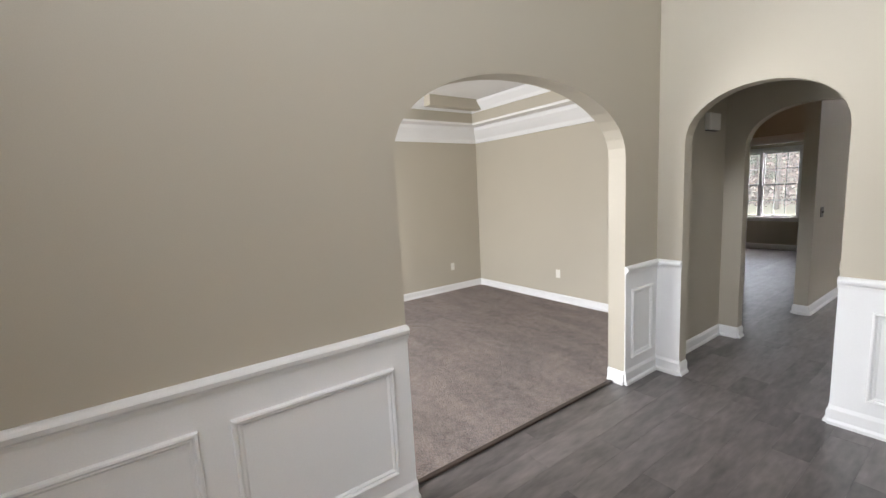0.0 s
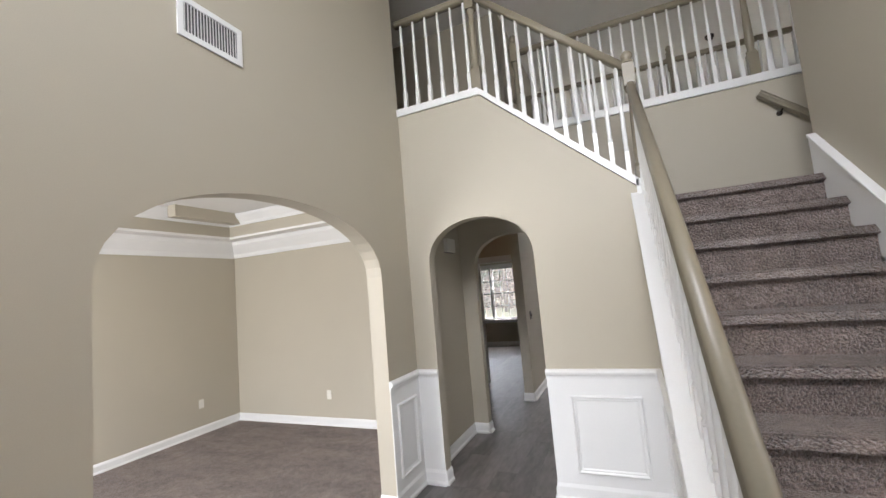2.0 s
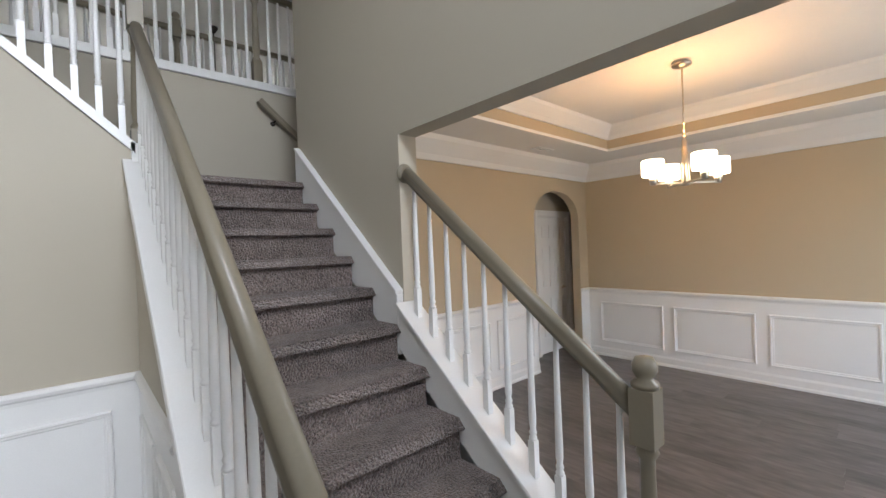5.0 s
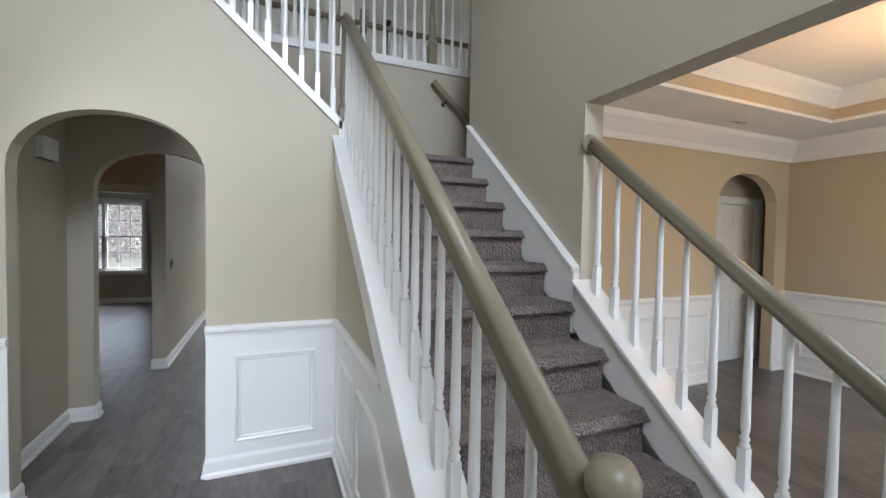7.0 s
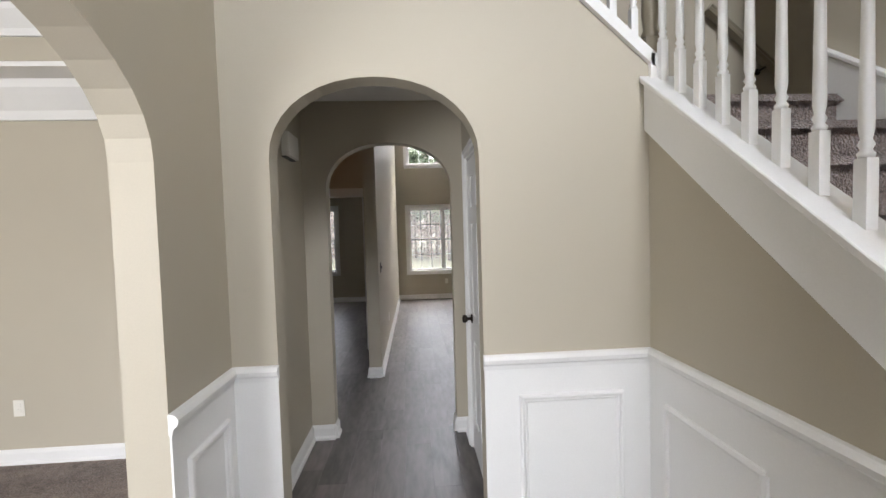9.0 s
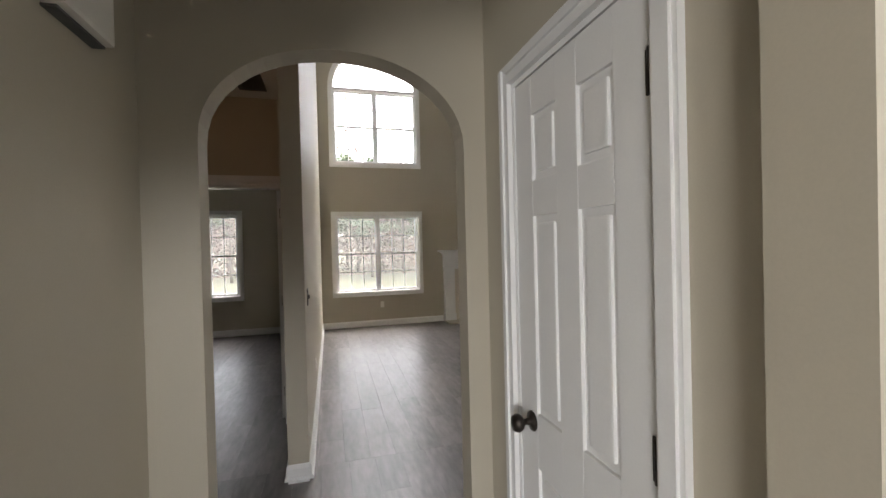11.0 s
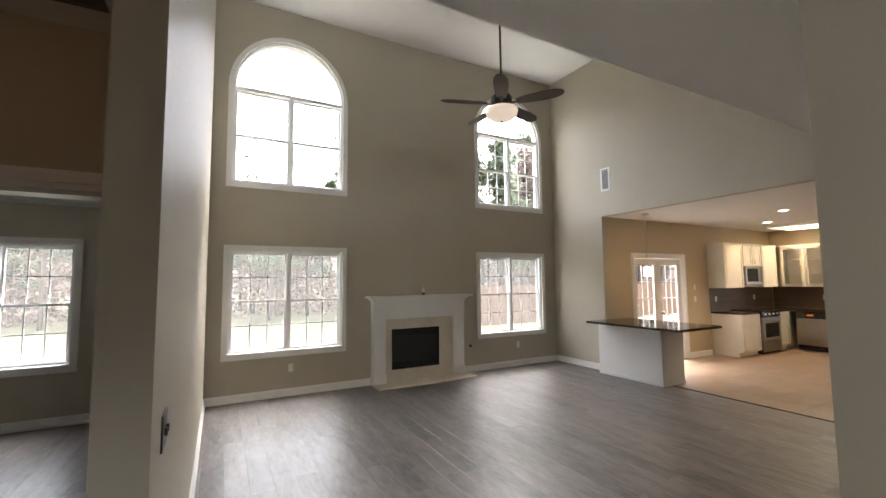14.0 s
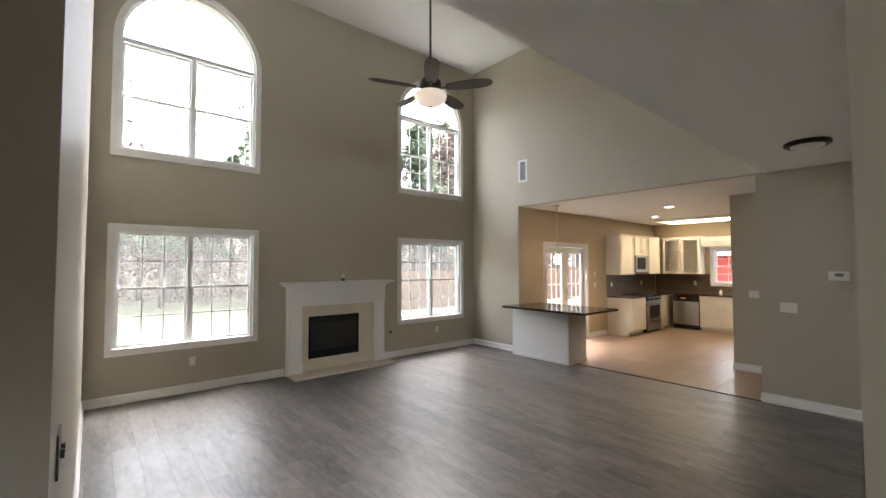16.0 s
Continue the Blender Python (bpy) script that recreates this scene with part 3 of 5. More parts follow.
# wainscot that runs out under the rake
bm = bmesh.new()
prism(bm, [(-2.3, 0), (-0.0, 0), (-0.0, 0.91), (-1.28, 0.91), (-1.9, 0.39), (-2.3, 0.06)], "x", XL - 0.008, XL - 0.0005)
ws = solid("wainscot_stair", bm, WHITE, "white wainscot cut to the slope of the stair")
bm = bmesh.new()
prism(bm, [(XL - p, q + 0.895) for p, q in CHAIR], "y", -1.30, 0)
part("chair_rail", bm, WHITE, ws)
bm = bmesh.new()
prism(bm, [(XL - p, q) for p, q in SKIRT], "y", -2.25, 0)
part("baseboard", bm, WHITE, ws)
for pts in ([(-0.14, 0.21), (-0.14, 0.735), (-0.66, 0.735), (-0.66, 0.21)], [(-0.80, 0.21), (-0.80, 0.735), (-1.18, 0.735), (-1.80, 0.24), (-1.80, 0.21)]):
    bm = bmesh.new()
    for i, p in enumerate(pts):
        q = pts[(i + 1) % len(pts)]
        sweep(bm, [(-0.014, 0), (0.014, 0), (0.012, 0.012), (0, 0.017), (-0.012, 0.01)], (XL - 0.008, *p), (XL - 0.008, *q), up=(-1, 0, 0))
    part("panel_moulding", bm, WHITE, ws)

# white caps on the knee walls
cap = thing("knee_wall_cap", "white painted cap boards on the upstairs knee walls", "trim", kind="structure")
bm = bmesh.new()
prism(bm, [(0, 3.285), (0.81, 3.285), (0.80, 3.35), (0, 3.35)], "y", -0.022, 0.162)
part("level_cap", bm, WHITE, cap)
bm = bmesh.new()
prism(bm, [(0.81, 3.285), (1.95, 2.268), (1.95, 2.335), (0.80, 3.35)], "y", -0.022, 0.162)
part("raked_cap", bm, WHITE, cap)
bm = bmesh.new()
prism(bm, [(1.93, 2.1), (1.99, 2.1), (1.99, 2.33), (1.93, 2.33)], "y", -0.022, 0.14)
part("cap_return", bm, WHITE, cap)
bm = bmesh.new()
box(bm, 0.9, 3.7, 1.175, 1.365, 3.272, 3.35, 0.008)
part("bridge_cap", bm, WHITE, cap)
bm = bmesh.new()
box(bm, 0.57, 6.84, 2.52, 2.66, 3.201, 3.30, 0.008)
part("bridge_edge_cap", bm, WHITE, cap)

# ---- balusters and rails ----
def baluster_mesh(h, base=0.2):
    bm = bmesh.new()
    s = 0.0165
    box(bm, -s, s, -s, s, 0, base)
    rows = [(s, base), (0.019, base + 0.012), (0.012, base + 0.022), (0.018, base + 0.035), (0.012, base + 0.048), (0.0165, base + 0.075), (0.0165, base + 0.11), (0.0105, h * 0.97), (0.0105, h)]
    lathe(bm, rows, 10)
    return finish("baluster", bm, WHITE)


BALUSTER, SHORT = baluster_mesh(0.82), baluster_mesh(0.92)
RAILP = [(-0.03, -0.028), (0.03, -0.028), (0.032, -0.008), (0.026, 0.004), (0.03, 0.016), (0.022, 0.03), (0.008, 0.036), (-0.008, 0.036), (-0.022, 0.03), (-0.03, 0.016), (-0.026, 0.004), (-0.032, -0.008)]


def newel(parent, x, y, z0, z1, mat=RAILPAINT, s=0.042):
    bm = bmesh.new()
    h = z1 - z0
    box(bm, -s, s, -s, s, 0, h * 0.2, 0.003)
    lathe(bm, [(s * 0.95, h * 0.2), (s * 1.05, h * 0.215), (s * 0.7, h * 0.24), (s * 0.9, h * 0.3), (s * 0.6, h * 0.66), (s * 0.62, h * 0.71), (s * 0.95, h * 0.73), (s * 0.7, h * 0.75)], 16)
    box(bm, -s, s, -s, s, h * 0.75, h * 0.91, 0.003)
    lathe(bm, [(s * 1.1, h * 0.91), (s * 1.12, h * 0.925), (s * 0.6, h * 0.935), (s * 1.0, h * 0.955), (s * 1.02, h * 0.975), (s * 0.7, h * 0.995), (0.005, h)], 16)
    ob = part("newel", bm, mat, parent, "turned newel post with a rounded cap")
    ob.location = (x, y, z0)
    return ob


def railing(name, label, a, b, mesh, count, drop, mat=RAILPAINT):
    """A handrail from a to b, with balusters that stand drop metres below it."""
    ob = thing(name, label, "railing")
    bm = bmesh.new()
    sweep(bm, RAILP, a, b)
    for f in bm.faces:
        f.smooth = len(f.verts) == 4
    part("handrail", bm, mat, ob, "taupe painted wooden handrail")
    a, b = Vector(a), Vector(b)
    for k in range(count):
        p = a.lerp(b, (k + 0.5) / count)
        c = new("baluster", mesh)
        c.parent = ob
        c.location = (p.x, p.y, p.z - drop)
    return ob


xr_l, xr_r = XL + 0.05, XR + 0.03
rz = lambda y: nosing(y) + 0.88
r1 = railing("stair_railing", "taupe handrail over white turned balusters beside the stair", (xr_l, Y0 + 0.02, rz(Y0 + 0.02)), (xr_l, 0.03, rz(0.03)), BALUSTER, 20, 0.82)
newel(r1, xr_l, Y0 - 0.01, 0, 1.22)
newel(r1, xr_l, 0.07, 2.2, 3.34)
r2 = railing("stair_railing", "taupe handrail over white balusters beside the dining room", (xr_r, Y0 + 0.02, rz(Y0 + 0.02) - 0.05), (xr_r, -1.13, rz(-1.13) - 0.05), BALUSTER, 10, 0.82)
newel(r2, xr_r, Y0 - 0.01, 0, 1.24)
bm = bmesh.new()
lathe(bm, [(0.055, 0), (0.058, 0.012), (0.03, 0.02)], 18, pose(xr_r, -1.105, rz(-1.13) - 0.05, 90))
part("rosette", bm, RAILPAINT, r2, "round rosette at the wall end")
r3 = railing("gallery_railing", "taupe rail over white balusters down the upper flight", (0.8, 0.07, 4.24), (1.95, 0.07, 3.22), SHORT, 11, 0.9)
newel(r3, 0.78, 0.07, 3.35, 4.38)
r4 = railing("gallery_railing", "taupe rail over white balusters on the level knee wall", (0, 0.07, 4.24), (0.78, 0.07, 4.24), SHORT, 6, 0.9)
r5 = railing("bridge_railing", "taupe rail over white balusters along the bridge", (0.9, 1.27, 4.28), (3.7, 1.27, 4.28), SHORT, 26, 0.93)
newel(r5, 3.09, 1.27, 3.35, 4.5)
newel(r5, 0.9, 1.27, 3.2, 4.5)
r6 = railing("bridge_railing", "dark rail over white balusters facing the great room", (0.56, 2.57, 4.30), (6.85, 2.57, 4.30), SHORT, 58, 0.95)
newel(r6, 2.62, 2.57, 3.3, 4.5)
newel(r6, 4.6, 2.57, 3.3, 4.5)

# wall handrail of the upper flight
hr = thing("wall_handrail", "taupe wooden handrail on metal brackets on the stair wall", "handrail")
bm = bmesh.new()
sweep(bm, RAILP, (3.05, 1.12, 3.14), (3.62, 1.12, 2.66))
part("rail", bm, RAILPAINT, hr)
for x, z in ((3.2, 2.98), (3.5, 2.73)):
    bm = bmesh.new()
    rod(bm, (x, 1.198, z - 0.03), (x, 1.12, z - 0.02), 0.008)
    lathe(bm, [(0.025, 0), (0.022, 0.008)], 12, pose(x, 1.199, z - 0.03, 90))
    part("bracket", bm, BRONZE, hr)

# ---- windows ----
def pane(bm, x0, x1, z0, z1, y=0.0):
    bm.faces.new([bm.verts.new(p) for p in ((x0, y, z0), (x1, y, z0), (x1, y, z1), (x0, y, z1))])


def window(name, w, z0, z1, m, label, crown_h=0.0, cols=3, twin=True, casing=0.07):
    """A twin double-hung window in a hole w wide; local x across, y out of the room, origin at the hole's left foot."""
    ob = thing(name, label, "window", kind="structure", m=m)
    h = z1 - z0
    d0, d1 = 0.05, 0.11
    c = casing
    # casing on the wall face
    bm = bmesh.new()
    box(bm, -c, 0, -0.018, -0.0005, -c, h if crown_h else h + c)
    box(bm, w, w + c, -0.018, -0.0005, -c, h if crown_h else h + c)
    box(bm, 0, w, -0.02, -0.0005, -c, 0)
    if crown_h:
        for r0, r1 in ((0, c),):
            a = arch(-r1, w + r1, h, h + crown_h + r1, 24)
            b = arch(-r0, w + r0, h, h + crown_h + r0, 24)
            for i in range(24):
                prism(bm, [a[i], a[i + 1], b[i + 1], b[i]], "y", -0.018, -0.0005)
    else:
        box(bm, 0, w, -0.018, -0.0005, h, h + c)
    part("casing", bm, WHITE, ob)
    bm = bmesh.new()
    box(bm, 0, w, -0.03, 0.06, 0.0, 0.02, 0.004)
    part("sill", bm, WHITE, ob)
    # outer frame
    bm = bmesh.new()
    f = 0.03
    box(bm, 0.0, f, 0.02, 0.14, 0.02, h)
    box(bm, w - f, w, 0.02, 0.14, 0.02, h)
    box(bm, f, w - f, 0.061, 0.14, 0.0, f)
    box(bm, f, w - f, 0.03, 0.14, h - f, h + (0.025 if crown_h else 0))
    if twin:
        box(bm, w / 2 - 0.022, w / 2 + 0.022, 0.03, 0.14, f, h - f)
    if crown_h:
        a = arch(0, w, h, h + crown_h, 24)
        b = arch(f, w - f, h + 0.025, h + crown_h - f, 24)
        for i in range(24):
            prism(bm, [a[i], a[i + 1], b[i + 1], b[i]], "y", 0.03, 0.14)
    part("window_frame", bm, VINYL, ob)
    spans = [(f, w / 2 - 0.022), (w / 2 + 0.022, w - f)] if twin else [(f, w - f)]
    s = 0.025
    for a, b in spans:
        for lo, hi, y in ((f, h / 2 + 0.015, 0.05), (h / 2 - 0.015, h - f, 0.085)):
            bm = bmesh.new()
            box(bm, a, a + s, y, y + 0.03, lo, hi)
            box(bm, b - s, b, y, y + 0.03, lo, hi)
            box(bm, a + s, b - s, y, y + 0.03, lo, lo + s)
            box(bm, a + s, b - s, y, y + 0.03, hi - s, hi)
            sash = part("sash", bm, VINYL, ob)
            bm = bmesh.new()
            for k in range(1, cols):
                x = a + s + (b - a - 2 * s) * k / cols
                box(bm, x - 0.006, x + 0.006, y + 0.01, y + 0.02, lo + s, hi - s)
            zc = (lo + hi) / 2
            box(bm, a + s, b - s, y + 0.011, y + 0.019, zc - 0.006, zc + 0.006)
            part("muntin", bm, VINYL, sash)
            bm = bmesh.new()
            pane(bm, a + s, b - s, lo + s, hi - s, y + 0.022)
            g = part("pane", bm, GLASS, sash)
            g.visible_shadow = False
    if twin and not crown_h:
        bm = bmesh.new()
        pane(bm, f, w - f, f, h - f, 0.128)
        g = part("insect_screen", bm, SCREEN, ob, "fine grey insect screen")
        g.visible_shadow = False
    if crown_h:
        bm = bmesh.new()
        cx, cz = w / 2, h + 0.025
        for ang in (36, 72, 108, 144):
            ca, sa = math.cos(radians(ang)), math.sin(radians(ang))
            r_in, r_out = 0.28, 0.97
            sweep(bm, [(-0.006, -0.006), (0.006, -0.006), (0.006, 0.006), (-0.006, 0.006)], (cx + ca * r_in * w / 2, 0.085, cz + sa * r_in * crown_h), (cx + ca * r_out * (w / 2 - f), 0.085, cz + sa * r_out * (crown_h - f)), up=(0, 1, 0))
        ring = [(cx + math.cos(math.pi * k / 16) * 0.28 * w / 2, cz + math.sin(math.pi * k / 16) * 0.28 * crown_h) for k in range(17)]
        for p, q in zip(ring, ring[1:]):
            sweep(bm, [(-0.006, -0.006), (0.006, -0.006), (0.006, 0.006), (-0.006, 0.006)], (p[0], 0.085, p[1]), (q[0], 0.085, q[1]), up=(0, 1, 0))
        part("fan_muntin", bm, VINYL, ob)
        bm = bmesh.new()
        b = arch(f, w - f, h + 0.025, h + crown_h - f, 24)
        bm.faces.new([bm.verts.new((p[0], 0.09, p[1])) for p in b])
        g = part("pane", bm, GLASS, ob)
        g.visible_shadow = False
    return ob


wing(REAR)
window("window_1", 1.58, 0.64, 2.10, pose(0.82, 7.66, 0.64), "white twin double-hung window with divided lights")
window("window_2", 1.58, 3.07, 4.47, pose(0.82, 7.66, 3.07), "white arched upper window with sunburst grille", 0.83)
window("window_3", 1.50, 0.64, 2.10, pose(4.97, 7.66, 0.64), "white twin double-hung window beside the fireplace")
window("window_4", 1.50, 3.07, 4.47, pose(4.97, 7.66, 3.07), "white arched upper window behind the ceiling fan", 0.77)
window("window_5", 1.38, 0.68, 2.12, pose(-2.2, 7.66, 0.68), "white twin double-hung bedroom window")
window("window_6", 0.87, 1.18, 2.05, pose(12.85, 4.97, 1.18, 0, 0, -90), "white kitchen window above the sink", twin=False)

wing(0)
# ---- doors ----
def six_panel(parent, w, h, mat=WHITE, t=0.036):
    """A six-panel leaf; local x 0..w, y 0..t, z 0..h."""
    bm = bmesh.new()
    box(bm, 0.002, w - 0.002, t * 0.3, t * 0.7, 0, h)
    st, mid = 0.11, 0.1
    rows = [(0.0, 0.22), (0.80, 0.97), (1.58, 1.69), (h - 0.12, h)]
    cols = [(0, st), (w / 2 - mid / 2, w / 2 + mid / 2), (w - st, w)]
    for a, b in cols:
        box(bm, a, b, 0, t, 0, h, 0.003)
    for a, b in rows:
        for (p, q), (r, s) in zip(cols, cols[1:]):
            box(bm, q, r, 0.0004, t - 0.0004, a, b, 0.003)
    leaf = part("leaf", bm, mat, parent)
    for (a, b), (c, d) in zip(rows, rows[1:]):
        for (p, q), (r, s) in zip(cols, cols[1:]):
            bm = bmesh.new()
            box(bm, q + 0.022, r - 0.022, t * 0.06, t * 0.94, b + 0.022, c - 0.022, 0.0075)
            part("door_panel", bm, mat, leaf)
    return leaf


def door_knob(parent, x, z, y, out, mat=BRONZE):
    bm = bmesh.new()
    m = pose(x, y, z, 90 if out < 0 else -90)
    lathe(bm, [(0.032, 0), (0.03, 0.006), (0.011, 0.012), (0.010, 0.03), (0.024, 0.04), (0.029, 0.052), (0.024, 0.065), (0.004, 0.069)], 16, m)
    part("knob", bm, mat, parent, "dark bronze round knob")


def casing(parent, w, h, c=0.075, y=0.0, t=0.018):
    """Door casing in local x, z on the face y, standing out towards -y."""
    bm = bmesh.new()
    for (a, b) in ((-c, 0), (w, w + c)):
        box(bm, a, b, y - t, y - 0.0005, 0, h + c)
        box(bm, a + 0.012, b - 0.03 if a < 0 else b - 0.012, y - t - 0.008, y - t, 0, h + c - 0.012)
    box(bm, 0, w, y - t, y - 0.0005, h, h + c)
    box(bm, 0, w, y - t - 0.008, y - t, h + 0.03, h + c - 0.012)
    part("door_casing", bm, WHITE, parent)


def jamb(parent, w, h, depth):
    bm = bmesh.new()
    box(bm, 0, 0.018, 0.0, depth, 0, h)
    box(bm, w - 0.018, w, 0.0, depth, 0, h)
    box(bm, 0.018, w - 0.018, 0.0, depth, h - 0.018, h)
    part("door_jamb", bm, WHITE, parent)


def hinges(parent, x, y, zs):
    for z in zs:
        bm = bmesh.new()
        rod(bm, (x, y, z - 0.045), (x, y, z + 0.045), 0.007)
        box(bm, x - 0.014, x + 0.014, y, y + 0.004, z - 0.044, z + 0.044)
        part("hinge", bm, BRONZE, parent, "dark bronze hinge")


# closet door in the hall: local x runs towards -y, the room lies at local -y
d = thing("door_1", "closed white six-panel closet door with bronze knob", "door", kind="structure", m=pose(1.2, 1.0, 0, 0, 0, -90))
jamb(d, 0.64, 2.04, 0.058)
casing(d, 0.64, 2.04, 0.065)
leaf = six_panel(d, 0.6, 2.01)
leaf.location = (0.02, 0.002, 0.008)
door_knob(d, 0.1, 0.945, 0.001, -1)
hinges(d, 0.628, -0.004, (0.25, 1.08, 1.83))
wing(REAR)
# open bedroom door
d = thing("door_2", "white six-panel bedroom door standing open", "door", kind="structure", m=pose(-0.43, 3.5, 0))
jamb(d, 0.77, 2.04, 0.12)
casing(d, 0.77, 2.04, 0.085)
leaf = six_panel(d, 0.73, 2.01)
leaf.matrix_basis = pose(0.748, 0.125, 0.008, 0, 0, 88)
hinges(d, 0.748, 0.118, (0.25, 1.05, 1.82))
wing(0)
# passage door behind the dining arch
d = thing("door_3", "closed white six-panel door behind the dining arch", "door", kind="structure", m=pose(6.66, 0.5, 0))
jamb(d, 0.76, 2.04, 0.12)
casing(d, 0.76, 2.04)
leaf = six_panel(d, 0.72, 2.01)
leaf.location = (0.02, 0.03, 0.008)
bm = bmesh.new()
lathe(bm, [(0.03, 0), (0.012, 0.01), (0.01, 0.045)], 14, pose(0.66, 0.03, 0.95, 90))
rod(bm, (0.66, -0.012, 0.95), (0.55, -0.014, 0.952), 0.009)
part("lever_handle", bm, NICKEL, d, "brushed nickel lever")
wing(REAR)
# french door of the kitchen
d = thing("door_4", "white french door with divided glass to the yard", "door", kind="structure", m=pose(7.69, 6.43, 0))
jamb(d, 1.53, 2.06, 0.14)
casing(d, 1.53, 2.06, 0.08)
for k in range(2):
    x0, x1 = 0.02 + k * 0.747, 0.02 + k * 0.747 + 0.743
    bm = bmesh.new()
    for a, b in ((x0, x0 + 0.11), (x1 - 0.11, x1)):
        box(bm, a, b, 0.05, 0.09, 0.01, 2.03, 0.003)
    box(bm, x0 + 0.11, x1 - 0.11, 0.05, 0.09, 0.01, 0.25)
    box(bm, x0 + 0.11, x1 - 0.11, 0.05, 0.09, 1.91, 2.03)
    lf = part("leaf", bm, WHITE, d)
    bm = bmesh.new()
    for i in range(1, 3):
        x = x0 + 0.11 + (x1 - x0 - 0.22) * i / 3
        box(bm, x - 0.008, x + 0.008, 0.062, 0.078, 0.25, 1.91)
    for i in range(1, 5):
        z = 0.25 + 1.66 * i / 5
        box(bm, x0 + 0.11, x1 - 0.11, 0.063, 0.077, z - 0.008, z + 0.008)
    part("muntin", bm, WHITE, lf)
    bm = bmesh.new()
    pane(bm, x0 + 0.11, x1 - 0.11, 0.25, 1.91, 0.07)
    g = part("pane", bm, GLASS, lf)
    g.visible_shadow = False
door_knob(d, 0.84, 0.95, 0.05, -1, NICKEL)
bm = bmesh.new()
lathe(bm, [(0.028, 0), (0.026, 0.012), (0.006, 0.02)], 14, pose(0.84, 0.05, 1.12, 90))
part("deadbolt", bm, NICKEL, d)

# ---- fireplace ----
fp = thing("fireplace", "white wooden mantel with cream marble surround and black firebox", "fireplace")
fx0, fx1, fy = 2.88, 4.54, 7.66
for a, b in ((fx0, fx0 + 0.2), (fx1 - 0.2, fx1)):
    bm = bmesh.new()
    box(bm, a, b, fy - 0.13, fy - 0.001, 0, 1.16)
    box(bm, a + 0.035, b - 0.035, fy - 0.142, fy - 0.13, 0.22, 1.08, 0.004)
    box(bm, a - 0.012, b + 0.012, fy - 0.15, fy - 0.001, 0, 0.16, 0.006)
    part("pilaster", bm, WHITE, fp)
bm = bmesh.new()
box(bm, fx0 - 0.01, fx1 + 0.01, fy - 0.14, fy - 0.001, 1.03, 1.30, 0.004)
part("frieze", bm, WHITE, fp)
bm = bmesh.new()
for k, (o, z) in enumerate(((0.015, 1.30), (0.035, 1.325), (0.06, 1.345))):
    box(bm, fx0 - o, fx1 + o, fy - 0.14 - o, fy - 0.001, z, z + 0.026, 0.004)
part("bed_moulding", bm, WHITE, fp)
bm = bmesh.new()
box(bm, fx0 - 0.11, fx1 + 0.11, fy - 0.26, fy - 0.001, 1.371, 1.405, 0.008)
part("mantel_shelf", bm, WHITE, fp)
bm = bmesh.new()
box(bm, fx0 + 0.2, 3.2, fy - 0.08, fy - 0.001, 0, 1.03)
box(bm, 4.07, fx1 - 0.2, fy - 0.08, fy - 0.001, 0, 1.03)
box(bm, 3.2, 4.07, fy - 0.08, fy - 0.001, 0.86, 1.03)
box(bm, 3.2, 4.07, fy - 0.08, fy - 0.001, 0, 0.21)
part("surround", bm, STONE, fp, "cream marble slab surround")
bm = bmesh.new()
box(bm, fx0 - 0.02, fx1 + 0.06, 7.22, fy - 0.15, 0.0, 0.03, 0.006)
box(bm, fx0 + 0.21, fx1 - 0.21, fy - 0.15, fy - 0.081, 0.0, 0.03)
part("hearth", bm, STONE, fp, "cream marble hearth slab")
bm = bmesh.new()
box(bm, 3.2, 4.07, fy - 0.06, fy - 0.004, 0.21, 0.86)
part("firebox", bm, SOOT, fp, "matt black firebox")
bm = bmesh.new()
for a, b, c, e in ((3.2, 4.07, 0.83, 0.86), (3.2, 4.07, 0.21, 0.24), (3.2, 3.225, 0.24, 0.83), (4.045, 4.07, 0.24, 0.83)):
    box(bm, a, b, fy - 0.078, fy - 0.061, c, e)
for k in range(4):
    box(bm, 3.24, 4.03, fy - 0.074, fy - 0.062, 0.26 + k * 0.018, 0.268 + k * 0.018)
    box(bm, 3.24, 4.03, fy - 0.074, fy - 0.062, 0.752 + k * 0.018, 0.76 + k * 0.018)
part("firebox_frame", bm, BLACK, fp, "black metal louvred frame")
bt = thing("bottle", "small white bottle with green base on the mantel", "bottle")
bm = bmesh.new()
lathe(bm, [(0.024, 1.405), (0.026, 1.41), (0.026, 1.45)], 14, pose(3.72, 7.47, 0))
part("label_band", bm, material("green_label", (0.03, 0.10, 0.04), 0.5), bt)
bm = bmesh.new()
lathe(bm, [(0.026, 1.451), (0.025, 1.49), (0.012, 1.505), (0.013, 1.53), (0.01, 1.533)], 14, pose(3.72, 7.47, 0))
part("body", bm, PLASTIC, bt)
gk = thing("gas_key_valve", "small dark round gas valve plate on the wall", "valve")
bm = bmesh.new()
lathe(bm, [(0.028, 0), (0.026, 0.006), (0.01, 0.01)], 16, pose(4.75, 7.659, 0.46, 90))
part("plate", bm, BRONZE, gk)

